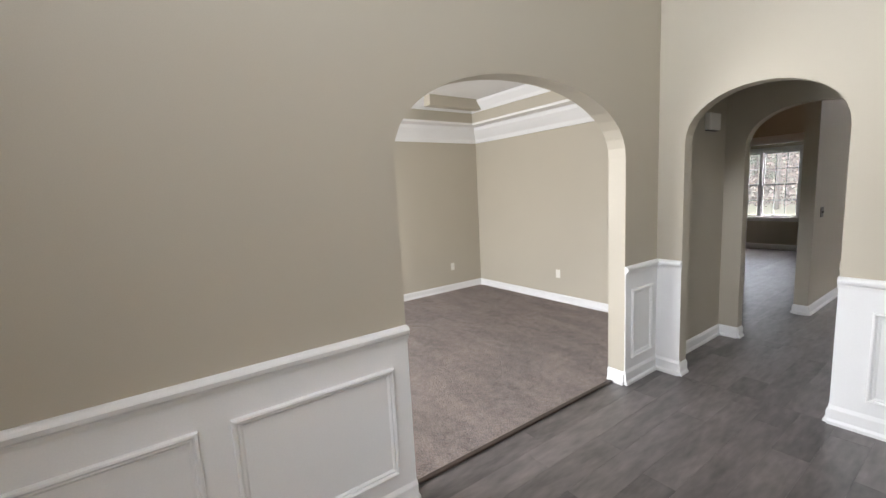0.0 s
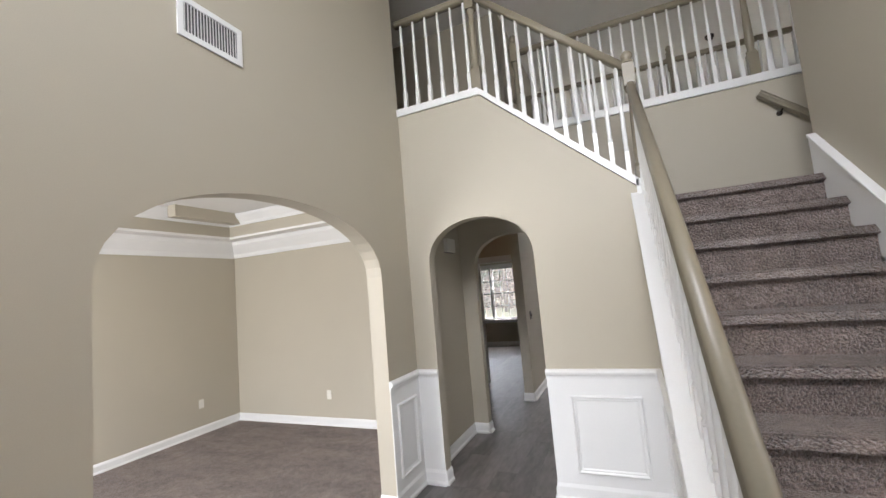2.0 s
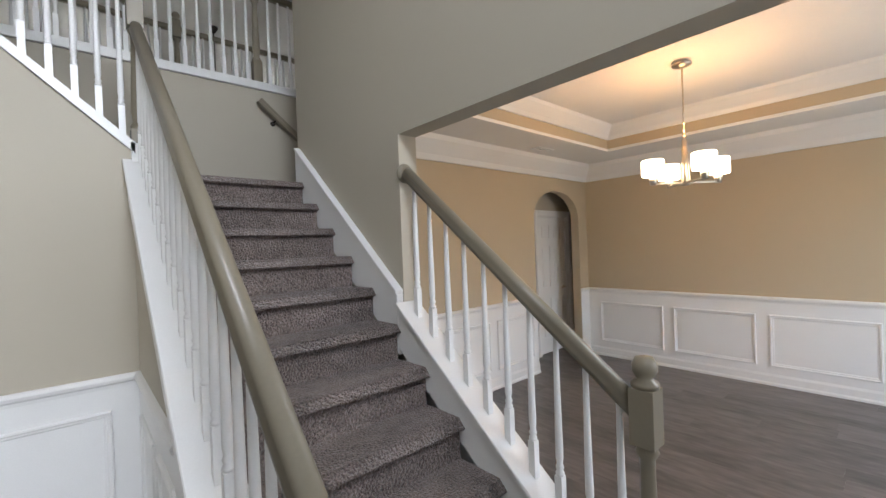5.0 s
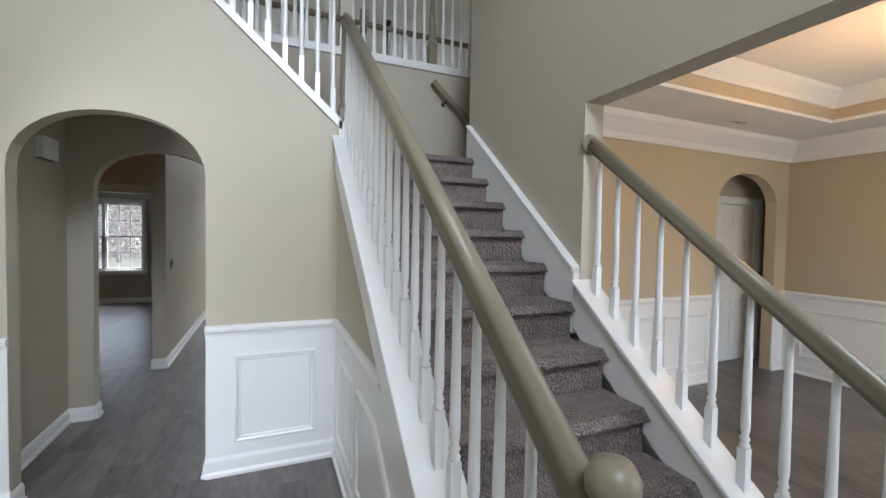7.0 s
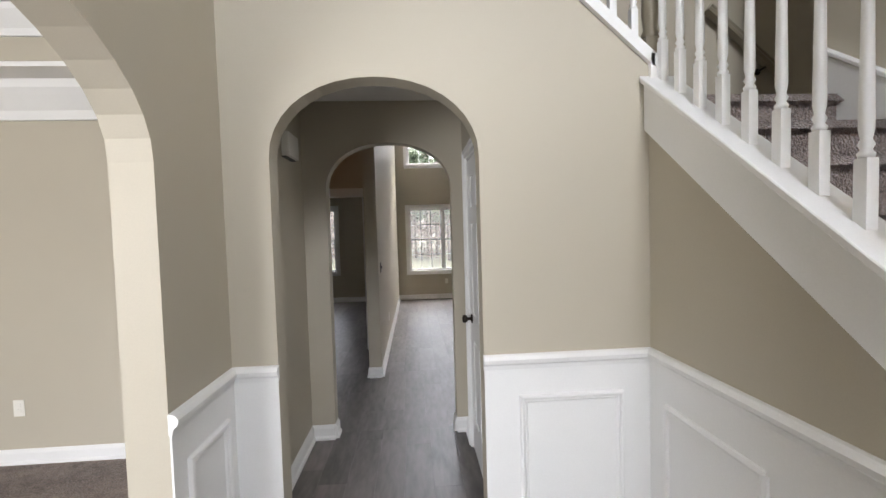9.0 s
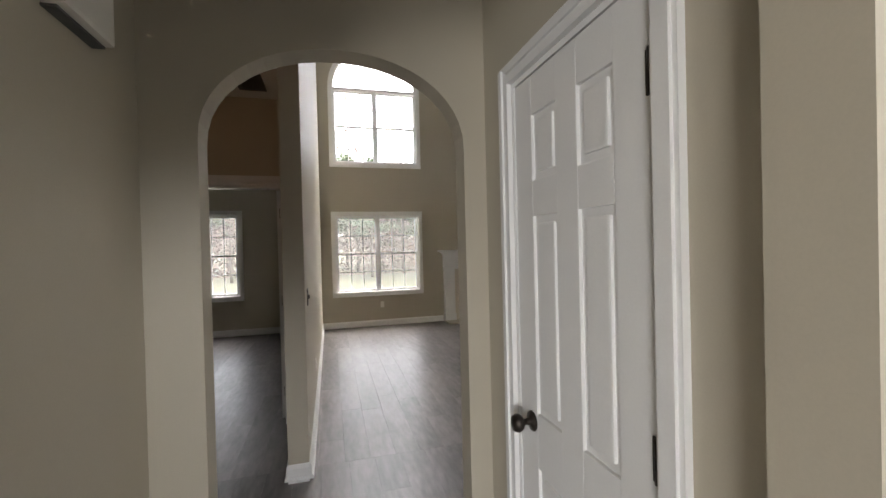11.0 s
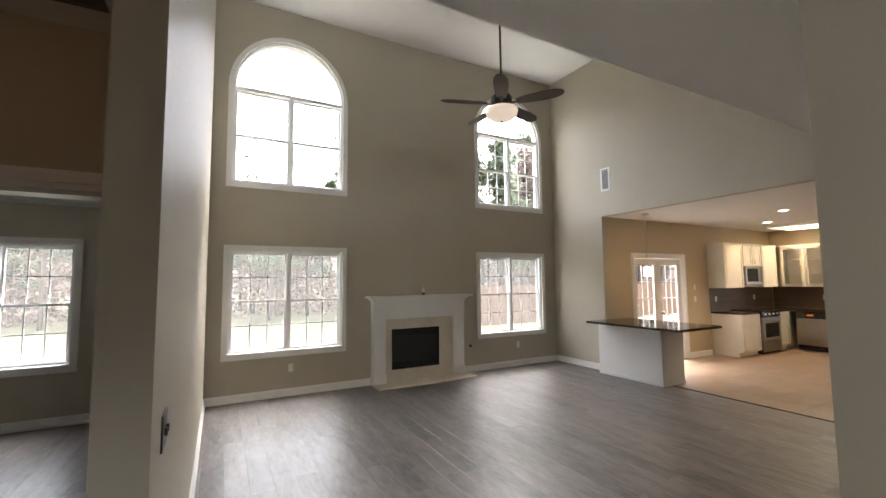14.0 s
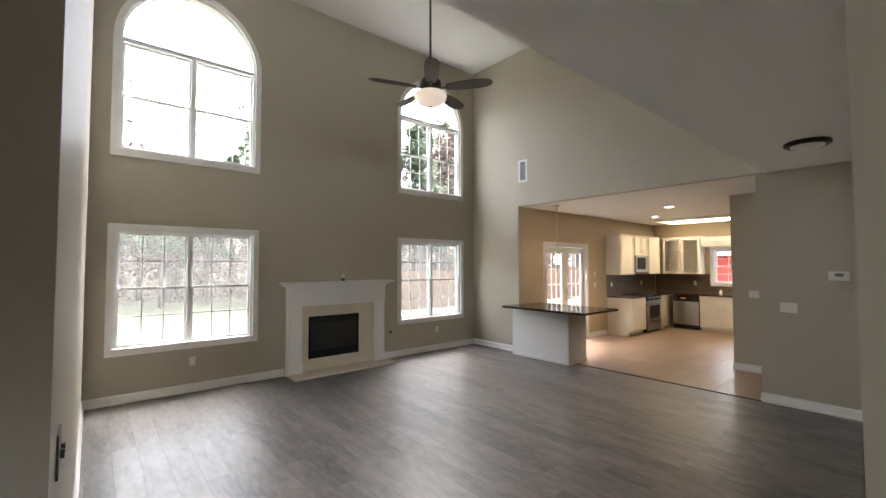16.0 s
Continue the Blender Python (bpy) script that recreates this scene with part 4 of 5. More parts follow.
# ---- ceiling fan ----
fan = thing("ceiling_fan", "five-blade dark wood ceiling fan with frosted bowl light", "ceiling fan", m=pose(3.79, 5.29, 0))
bm = bmesh.new()
lathe(bm, [(0.075, 5.8), (0.075, 5.77), (0.03, 5.70), (0.014, 5.69)], 18)
part("canopy", bm, BRONZE, fan)
bm = bmesh.new()
rod(bm, (0, 0, 4.03), (0, 0, 5.72), 0.013)
part("downrod", bm, BRONZE, fan)
bm = bmesh.new()
lathe(bm, [(0.03, 4.06), (0.05, 4.03), (0.10, 3.98), (0.135, 3.93), (0.135, 3.87), (0.10, 3.83), (0.09, 3.79)], 24)
part("motor", bm, BRONZE, fan, "dark bronze motor housing")
bm = bmesh.new()
lathe(bm, [(0.105, 3.80), (0.19, 3.79), (0.205, 3.76), (0.19, 3.71), (0.14, 3.665), (0.06, 3.64), (0.012, 3.632)], 28)
part("bowl", bm, BOWL, fan, "frosted glass bowl")
bm = bmesh.new()
lathe(bm, [(0.016, 3.64), (0.014, 3.622), (0.004, 3.612)], 10)
part("finial", bm, BRONZE, fan)
for k in range(5):
    bm = bmesh.new()
    pts = [(0.2, -0.055), (0.32, -0.075), (0.52, -0.09), (0.68, -0.08), (0.76, -0.045), (0.78, 0), (0.76, 0.045), (0.68, 0.08), (0.52, 0.09), (0.32, 0.075), (0.2, 0.055)]
    prism(bm, pts, "z", -0.004, 0.004)
    ob = part("blade", bm, DARKWOOD, fan, "dark stained leaf-shaped blade")
    ob.matrix_basis = pose(0, 0, 3.855, 0, 0, 72 * k + 17.0) @ pose(0, 0, 0, -12)
    bm = bmesh.new()
    box(bm, 0.1, 0.24, -0.018, 0.018, -0.012, -0.004, 0.002)
    br = part("blade_iron", bm, BRONZE, fan)
    br.matrix_basis = pose(0, 0, 3.855, 0, 0, 72 * k + 17.0) @ pose(0, 0, 0, -12)

wing(0)
# ---- chandelier ----
ch = thing("chandelier", "brushed nickel four-arm chandelier with lit white glass shades", "chandelier", m=pose(5.26, -1.915, 0.0))
bm = bmesh.new()
lathe(bm, [(0.07, 2.998), (0.07, 2.985), (0.02, 2.965)], 20)
part("canopy", bm, NICKEL, ch)
bm = bmesh.new()
rod(bm, (0, 0, 2.42), (0, 0, 2.97), 0.006)
for z in (2.44, 2.48, 2.53):
    lathe(bm, [(0.008, z), (0.015, z + 0.007), (0.008, z + 0.014)], 10)
part("rod", bm, NICKEL, ch)
bm = bmesh.new()
lathe(bm, [(0.012, 2.42), (0.018, 2.41), (0.026, 2.2), (0.034, 2.08), (0.03, 2.05), (0.01, 2.045)], 16)
part("column", bm, NICKEL, ch)
for k in range(4):
    c, s = math.cos(radians(90 * k + 46.7)), math.sin(radians(90 * k + 46.7))
    bm = bmesh.new()
    sweep(bm, [(-0.012, -0.006), (0.012, -0.006), (0.012, 0.006), (-0.012, 0.006)], (0.02 * c, 0.02 * s, 2.07), (0.27 * c, 0.27 * s, 2.07))
    lathe(bm, [(0.022, 2.06), (0.028, 2.09), (0.03, 2.12), (0.015, 2.125)], 14, pose(0.25 * c, 0.25 * s, 0))
    arm = part("arm", bm, NICKEL, ch)
    bm = bmesh.new()
    lathe(bm, [(0.03, 2.125), (0.078, 2.13), (0.082, 2.14), (0.082, 2.25), (0.078, 2.255), (0.074, 2.25), (0.074, 2.145), (0.02, 2.14)], 20, pose(0.25 * c, 0.25 * s, 0))
    part("shade", bm, SHADE, arm, "lit white glass drum shade")
lamp = new("chandelier_light", bpy.data.lights.new("chandelier_light", 'POINT'))
lamp.data.energy, lamp.data.color, lamp.data.shadow_soft_size = 1.45, (1.0, 0.46, 0.12), 0.12
lamp.location = (5.26, -1.915, 2.36)


# ---- plates, vents and small fixtures ----
def outlet(m, label="white duplex outlet plate", switch=False, w=0.07, mat=None):
    ob = thing("light_switch" if switch else "outlet", label, "switch" if switch else "outlet", m=m)
    bm = bmesh.new()
    box(bm, -w / 2, w / 2, 0.0, 0.006, -0.057, 0.057, 0.002)
    part("plate", bm, mat or PLASTIC, ob)
    n = max(1, round(w / 0.05) - 0) if switch else 1
    for k in range(n):
        x = (k - (n - 1) / 2) * 0.046
        for z in ((0.0,) if switch else (-0.02, 0.02)):
            bm = bmesh.new()
            if switch:
                box(bm, x - 0.005, x + 0.005, 0.006, 0.016, -0.012, 0.012, 0.002)
            else:
                box(bm, x - 0.016, x + 0.016, 0.006, 0.009, z - 0.014, z + 0.014, 0.003)
            part("toggle" if switch else "socket", bm, mat or PLASTIC, ob)
    return ob


outlet(pose(-1.95, 1.149, 0.40, 0, 0, 180))
outlet(pose(-3.599, 0.55, 0.40, 0, 0, -90))
wing(REAR)
outlet(pose(1.66, 7.659, 0.40, 0, 0, 180))
outlet(pose(5.83, 7.659, 0.40, 0, 0, 180))
outlet(pose(0.561, 3.9, 0.38, 0, 0, -90))
outlet(pose(0.561, 2.83, 1.16, 0, 0, -90), "dark bronze two-gang switch plate on the partition", True, 0.115, BRONZE)
outlet(pose(6.879, 2.42, 1.15, 0, 0, 90), "white triple switch plate below the thermostat", True, 0.16)
outlet(pose(8.449, 3.1, 1.2, 0, 0, 90), "white triple switch plate on the pantry wall", True, 0.16)
outlet(pose(9.6, 6.429, 1.2, 0, 0, 180), "white switch plate beside the french door", True, 0.07)
outlet(pose(9.6, 6.429, 1.45, 0, 0, 180), "small white plate beside the french door", True, 0.05)

th = thing("thermostat", "white thermostat with a small grey screen", "thermostat", m=pose(6.879, 1.98, 1.53, 0, 0, 90))
bm = bmesh.new()
box(bm, -0.085, 0.085, 0, 0.03, -0.05, 0.05, 0.006)
part("case", bm, PLASTIC, th)
bm = bmesh.new()
box(bm, -0.04, 0.03, 0.03, 0.0315, -0.005, 0.028)
part("screen", bm, material("grey_lcd", (0.16, 0.18, 0.13), 0.3), th)


def vent(name, w, h, m, label, slats=8, vertical=False, mat=WHITE):
    """A register: frame, slats and a dark sheet as the shade behind them; local x, z in the wall, y out."""
    ob = thing(name, label, "vent", m=m)
    bm = bmesh.new()
    f = 0.03
    box(bm, -w / 2, w / 2, 0, 0.008, -h / 2, -h / 2 + f)
    box(bm, -w / 2, w / 2, 0, 0.008, h / 2 - f, h / 2)
    box(bm, -w / 2, -w / 2 + f, 0, 0.008, -h / 2 + f, h / 2 - f)
    box(bm, w / 2 - f, w / 2, 0, 0.008, -h / 2 + f, h / 2 - f)
    part("frame", bm, mat, ob)
    bm = bmesh.new()
    box(bm, -w / 2 + f, w / 2 - f, 0.0005, 0.002, -h / 2 + f, h / 2 - f)
    part("backing", bm, GREYBOX, ob)
    for k in range(slats):
        bm = bmesh.new()
        if vertical:
            x = -w / 2 + f + (w - 2 * f) * (k + 0.5) / slats
            prism(bm, [(x - 0.004, 0.002), (x + 0.004, 0.008), (x + 0.006, 0.007), (x - 0.002, 0.002)], "z", -h / 2 + f, h / 2 - f)
        else:
            z = -h / 2 + f + (h - 2 * f) * (k + 0.5) / slats
            prism(bm, [(0.002, z + 0.004), (0.008, z - 0.004), (0.007, z - 0.006), (0.002, z + 0.002)], "x", -w / 2 + f, w / 2 - f)
        part("slat", bm, mat, ob)
    return ob


wing(0)
vent("wall_vent", 0.36, 0.21, pose(0.001, -1.93, 3.05, 0, 0, -90), "white wall register high on the foyer wall", 18, True)
wing(REAR)
vent("wall_vent", 0.2, 0.42, pose(6.849, 6.31, 3.45, 0, 0, 90), "white wall register above the kitchen opening", 10)
cv = vent("ceiling_vent", 0.2, 0.40, pose(0.17, 3.1, 2.779, -90), "dark grey register with two louvred halves in the lobby ceiling", 12, False, GREYBOX)
bm = bmesh.new()
box(bm, -0.07, 0.07, 0.0082, 0.011, -0.008, 0.008)
part("bar", bm, GREYBOX, cv)
fl = thing("flush_light", "flush ceiling light with bronze rim in the bedroom lobby", "ceiling light", m=pose(-0.09, 2.47, 2.779))
bm = bmesh.new()
lathe(bm, [(0.17, 0), (0.175, -0.02), (0.165, -0.035), (0.135, -0.036)], 28)
part("rim", bm, BRONZE, fl)
bm = bmesh.new()
lathe(bm, [(0.134, -0.02), (0.12, -0.045), (0.06, -0.058), (0.01, -0.06)], 28)
part("lens", bm, LENS, fl, "dimly lit frosted lens")
lamp = new("lobby_light", bpy.data.lights.new("lobby_light", 'POINT'))
lamp.data.energy, lamp.data.color, lamp.data.shadow_soft_size = 0.055, (1.0, 0.56, 0.28), 0.1
lamp.location = (-0.09 + REAR, 2.47, 2.61)
wing(0)
vent("ceiling_vent", 0.3, 0.13, pose(5.75, -0.26, 2.729, -90), "small register in the dining room ceiling border", 6)

cm = thing("door_chime", "white door chime box high on the hall wall", "door chime", m=pose(0.016, 0.89, 2.12, 0, 0, -90))
bm = bmesh.new()
box(bm, -0.11, 0.11, 0, 0.05, -0.075, 0.075, 0.012)
part("cover", bm, PLASTIC, cm)
bm = bmesh.new()
box(bm, -0.1, 0.1, 0.0, 0.03, -0.082, -0.076)
part("base", bm, GREYBOX, cm)

wing(REAR)
fl = thing("flush_light", "flush ceiling light with bronze rim and white lens", "ceiling light", m=pose(5.6, 2.02, 2.779))
bm = bmesh.new()
lathe(bm, [(0.17, 0), (0.175, -0.02), (0.165, -0.035), (0.135, -0.036)], 28)
part("rim", bm, BRONZE, fl)
bm = bmesh.new()
lathe(bm, [(0.134, -0.02), (0.12, -0.045), (0.06, -0.058), (0.01, -0.06)], 28)
part("lens", bm, PLASTIC, fl)
wing(0)
for x, y in ((2.0, 2.05), (3.3, 2.0)):
    sd = thing("smoke_detector", "white round smoke detector on the upper ceiling", "smoke detector", m=pose(x, y, 5.8))
    bm = bmesh.new()
    lathe(bm, [(0.07, 0), (0.068, -0.02), (0.05, -0.035), (0.01, -0.036)], 20)
    part("cover", bm, PLASTIC, sd)

wing(REAR)
# ---- kitchen ----
KN, KE = 6.43, 12.85   # north and east wall faces


def cab_door(parent, x0, x1, z0, z1, y, glass=False, pull=None):
    """A framed cabinet door on the front y of a unit, facing local -y."""
    bm = bmesh.new()
    f = 0.055
    box(bm, x0, x0 + f, y - 0.02, y, z0, z1, 0.002)
    box(bm, x1 - f, x1, y - 0.02, y, z0, z1, 0.002)
    box(bm, x0 + f, x1 - f, y - 0.0195, y, z0, z0 + f)
    box(bm, x0 + f, x1 - f, y - 0.0195, y, z1 - f, z1)
    if not glass:
        box(bm, x0 + f, x1 - f, y - 0.008, y, z0 + f, z1 - f)
        box(bm, x0 + f + 0.02, x1 - f - 0.02, y - 0.016, y - 0.008, z0 + f + 0.02, z1 - f - 0.02, 0.006)
    dr = part("door", bm, CABINET, parent)
    if glass:
        bm = bmesh.new()
        pane(bm, x0 + f, x1 - f, z0 + f, z1 - f, y - 0.01)
        part("pane", bm, GLASS, dr)
    if pull:
        bm = bmesh.new()
        x, z, horizontal = pull
        d = Vector((0.05, 0, 0)) if horizontal else Vector((0, 0, 0.05))
        c = Vector((x, y - 0.045, z))
        rod(bm, c - d, c + d, 0.005, 8)
        for q in (c - d * 0.8, c + d * 0.8):
            rod(bm, q, q + Vector((0, 0.026, 0)), 0.004, 6)
        part("handle", bm, NICKEL, dr, "slim brushed nickel pull")


def base_unit(w, m, doors=1, drawer=True, label="cream base cabinet with drawer and raised-panel door"):
    ob = thing("base_cabinet", label, "cabinet", "kitchen base cabinets", m)
    bm = bmesh.new()
    box(bm, 0, w, -0.58, -0.002, 0.1, 0.875)
    box(bm, 0.0, w, -0.51, -0.002, 0, 0.1)
    part("body", bm, CABINET, ob)
    top = 0.68 if drawer else 0.85
    for k in range(doors):
        a, b = 0.012 + k * w / doors, (k + 1) * w / doors - 0.012
        cab_door(ob, a, b, 0.12, top, -0.581, pull=((b - 0.05) if k == 0 and doors > 1 or doors == 1 else a + 0.05, top - 0.1, False))
    if drawer:
        bm = bmesh.new()
        box(bm, 0.012, w - 0.012, -0.601, -0.581, 0.70, 0.86, 0.003)
        part("drawer", bm, CABINET, ob)
    return ob


def wall_unit(w, z0, z1, m, doors=1, glass=False, depth=0.33, label="cream wall cabinet with raised-panel door"):
    ob = thing("wall_cabinet", label, "cabinet", "kitchen wall cabinets", m)
    bm = bmesh.new()
    if glass:
        for a, b in ((0, 0.018), (w - 0.018, w)):
            box(bm, a, b, -depth, -0.002, z0, z1)
        box(bm, 0.018, w - 0.018, -depth, -0.002, z0, z0 + 0.018)
        box(bm, 0.018, w - 0.018, -depth, -0.002, z1 - 0.018, z1)
        box(bm, 0.018, w - 0.018, -0.02, -0.003, z0 + 0.018, z1 - 0.018)
    else:
        box(bm, 0, w, -depth, -0.002, z0, z1)
    part("body", bm, CABINET, ob)
    if glass:
        for k in (1, 2):
            bm = bmesh.new()
            z = z0 + (z1 - z0) * k / 3
            box(bm, 0.02, w - 0.02, -depth + 0.04, -0.022, z - 0.008, z + 0.008)
            part("shelf", bm, CABINET, ob)
    for k in range(doors):
        a, b = 0.008 + k * w / doors, (k + 1) * w / doors - 0.008
        cab_door(ob, a, b, z0 + 0.01, z1 - 0.01, -depth - 0.001, glass, ((b - 0.04) if k == 0 else (a + 0.04), z0 + 0.1, False))
    bm = bmesh.new()
    box(bm, -0.01, w + 0.01, -depth - 0.03, -0.002, z1, z1 + 0.035, 0.008)
    part("top_moulding", bm, CABINET, ob)
    return ob


N = lambda x: pose(x, KN, 0)
Ew = lambda y: pose(KE, y, 0, 0, 0, -90)
base_unit(0.72, N(10.16), 1, True, "cream base cabinet at the end of the run")
base_unit(0.5, N(11.66), 1, False, "cream corner base cabinet beside the range")
base_unit(0.45, Ew(6.43), 1, False, "cream corner base cabinet")
base_unit(0.95, Ew(5.12), 2, True, "cream sink base cabinet with two doors")
base_unit(0.8, Ew(4.16), 2, True)
wall_unit(0.74, 1.42, 2.36, N(10.12))
wall_unit(0.76, 1.90, 2.36, N(10.88), 2, label="short cream wall cabinet above the microwave")
wall_unit(0.68, 1.42, 2.36, N(11.66), 1)
wall_unit(0.92, 1.42, 2.36, Ew(6.08), 2, True, label="cream wall cabinet with two glass doors")
bm = bmesh.new()
box(bm, 12.5, 12.82, 3.9, 5.14, 2.12, 2.36)
vl = solid("valance", bm, CABINET, "cream valance board above the sink window", "cabinet trim", "thing")
# worktops
bm = bmesh.new()
box(bm, 10.13, 10.88, 5.82, 6.428, 0.877, 0.915, 0.006)
solid("worktop", bm, GRANITE, "dark brown granite worktop beside the range", "worktop", "thing")
bm = bmesh.new()
prism(bm, [(11.66, 5.82), (12.22, 5.82), (12.22, 3.36), (12.848, 3.36), (12.848, 6.428), (11.66, 6.428)], "z", 0.877, 0.915)
solid("worktop", bm, GRANITE, "dark brown granite worktop around the corner to the sink", "worktop", "thing")
# range
rg = thing("range", "stainless and black slide-in electric range", "range", m=N(10.89))
bm = bmesh.new()
box(bm, 0, 0.76, -0.6, -0.01, 0.02, 0.91)
part("body", bm, BLACK, rg)
bm = bmesh.new()
box(bm, -0.002, 0.762, -0.63, -0.012, 0.912, 0.93, 0.004)
part("cooktop", bm, BLACK, rg, "black glass cooktop")
bm = bmesh.new()
box(bm, 0.01, 0.75, -0.64, -0.601, 0.28, 0.78, 0.006)
od = part("oven_door", bm, STEEL, rg, "stainless oven door")
bm = bmesh.new()
box(bm, 0.1, 0.66, -0.645, -0.641, 0.36, 0.66, 0.001)
part("oven_window", bm, BLACK, od)
bm = bmesh.new()
rod(bm, (0.06, -0.685, 0.735), (0.7, -0.685, 0.735), 0.012)
rod(bm, (0.1, -0.685, 0.735), (0.1, -0.64, 0.735), 0.008)
rod(bm, (0.66, -0.685, 0.735), (0.66, -0.64, 0.735), 0.008)
part("oven_handle", bm, STEEL, od)
bm = bmesh.new()
box(bm, 0.01, 0.75, -0.635, -0.601, 0.06, 0.265, 0.006)
part("drawer", bm, STEEL, rg)
bm = bmesh.new()
prism(bm, [(-0.601, 0.795), (-0.645, 0.80), (-0.62, 0.905), (-0.601, 0.91)], "x", 0.005, 0.755)
part("control_panel", bm, BLACK, rg)
for k in range(4):
    bm = bmesh.new()
    lathe(bm, [(0.02, 0), (0.018, 0.022), (0.004, 0.024)], 12, pose(0.12 + k * 0.17, -0.634, 0.85, 76))
    part("knob", bm, STEEL, rg)
# microwave
mw = thing("microwave", "stainless over-range microwave with black window", "microwave", m=N(10.89))
bm = bmesh.new()
box(bm, 0, 0.74, -0.38, -0.004, 1.48, 1.895, 0.004)
part("body", bm, STEEL, mw)
bm = bmesh.new()
box(bm, 0.05, 0.5, -0.386, -0.381, 1.55, 1.84)
part("window", bm, BLACK, mw)
bm = bmesh.new()
rod(bm, (0.56, -0.42, 1.54), (0.56, -0.42, 1.85), 0.01)
part("handle", bm, STEEL, mw)
# dishwasher
dw = thing("dishwasher", "stainless dishwasher with black control strip", "dishwasher", m=Ew(5.95))
bm = bmesh.new()
box(bm, 0.2, 0.81, -0.57, -0.01, 0.02, 0.87)
part("body", bm, BLACK, dw)
bm = bmesh.new()
box(bm, 0.205, 0.805, -0.6, -0.571, 0.13, 0.72, 0.006)
part("front_panel", bm, STEEL, dw)
bm = bmesh.new()
box(bm, 0.205, 0.805, -0.602, -0.571, 0.73, 0.865, 0.005)
part("control_strip", bm, BLACK, dw)
bm = bmesh.new()
box(bm, 0.4, 0.52, -0.604, -0.6025, 0.78, 0.82)
part("sticker", bm, material("orange_sticker", (0.55, 0.16, 0.03), 0.5), dw)
# faucet and soap
fc = thing("faucet", "gooseneck chrome kitchen faucet at the sink", "faucet")
bm = bmesh.new()
pts = [Vector((12.72, 4.45, 0.916))] + [Vector((12.72 - 0.09 + 0.09 * math.cos(a), 4.45, 1.16 + 0.09 * math.sin(a))) for a in [math.pi * k / 8 for k in range(9)]]
pts.append(pts[-1] - Vector((0, 0, 0.06)))
for p, q in zip(pts, pts[1:]):
    rod(bm, p, q, 0.011)
lathe(bm, [(0.03, 0.915), (0.028, 0.93), (0.014, 0.96)], 14, pose(12.72, 4.45, 0))
part("spout", bm, NICKEL, fc)
bm = bmesh.new()
rod(bm, (12.72, 4.43, 0.97), (12.70, 4.36, 1.0), 0.007)
part("lever", bm, NICKEL, fc)
sb = thing("soap_bottle", "small white soap bottle on the worktop", "bottle")
bm = bmesh.new()
lathe(bm, [(0.03, 0.915), (0.033, 0.93), (0.033, 0.99), (0.012, 1.01), (0.012, 1.03), (0.004, 1.032)], 14, pose(12.7, 4.78, 0))
part("body", bm, PLASTIC, sb)
for x in (10.35, 11.95):
    outlet(pose(x, 6.419, 1.18, 0, 0, 180), "white outlet plate on the dark backsplash")
outlet(pose(12.839, 5.4, 1.18, 0, 0, 90), "white outlet plate on the dark backsplash")
# bar
bar = thing("bar_counter", "white bar counter with dark granite overhanging top", "counter")
bm = bmesh.new()
box(bm, 6.66, 7.2, 5.24, 6.429, 0.0, 0.878)
part("body", bm, WHITE, bar)
bm = bmesh.new()
box(bm, 6.648, 6.66, 5.23, 6.429, 0.0, 0.05)
box(bm, 6.648, 7.2, 5.228, 5.24, 0.0, 0.05)
box(bm, 6.652, 6.66, 5.232, 5.29, 0.05, 0.878)
box(bm, 6.652, 6.71, 5.232, 5.24, 0.05, 0.878)
part("trim_board", bm, WHITE, bar)
bm = bmesh.new()
box(bm, 6.36, 7.42, 4.76, 6.429, 0.88, 0.918, 0.008)
part("top", bm, GRANITE, bar, "polished dark brown granite top")
# pendant
pd = thing("pendant_light", "small pendant lamp with lit glass shade", "pendant light", m=pose(7.3, 5.87, 0))
bm = bmesh.new()
lathe(bm, [(0.06, 2.784), (0.06, 2.765), (0.012, 2.755)], 18)
part("canopy", bm, NICKEL, pd)
bm = bmesh.new()
rod(bm, (0, 0, 1.88), (0, 0, 2.76), 0.008, 8)
lathe(bm, [(0.012, 1.84), (0.025, 1.85), (0.025, 1.88), (0.008, 1.9)], 12)
part("stem", bm, NICKEL, pd)
bm = bmesh.new()
lathe(bm, [(0.06, 1.68), (0.064, 1.70), (0.058, 1.83), (0.02, 1.85)], 16)
part("shade", bm, SHADE, pd)
# recessed lamps and the long fluorescent box
for x, y in ((10.7, 5.5), (12.2, 5.7), (9.2, 4.6)):
    rl = thing("recessed_light", "lit recessed ceiling lamp with white rim", "recessed light", "kitchen recessed lights", pose(x, y, 2.785))
    bm = bmesh.new()
    lathe(bm, [(0.09, -0.0005), (0.088, -0.006), (0.066, -0.004)], 20)
    part("rim", bm, WHITE, rl)
    bm = bmesh.new()
    lathe(bm, [(0.062, -0.002), (0.06, -0.006)], 20)
    part("disc", bm, DISC, rl)
    lp = new("kitchen_light", bpy.data.lights.new("kitchen_light", 'SPOT'))
    lp.data.energy, lp.data.color, lp.data.spot_size, lp.data.shadow_soft_size, lp.data.spot_blend = 3.8, (1.0, 0.72, 0.42), radians(130), 0.05, 0.6
    lp.location = (x + REAR, y, 2.76)
fb = thing("fluorescent_fixture", "long recessed fluorescent fixture with white frame", "ceiling light", m=pose(11.87, 4.6, 2.785, 0, 0, 90))
bm = bmesh.new()
for y in (-0.5, 0.46):
    box(bm, -1.2, 1.2, y, y + 0.04, -0.06, -0.001)
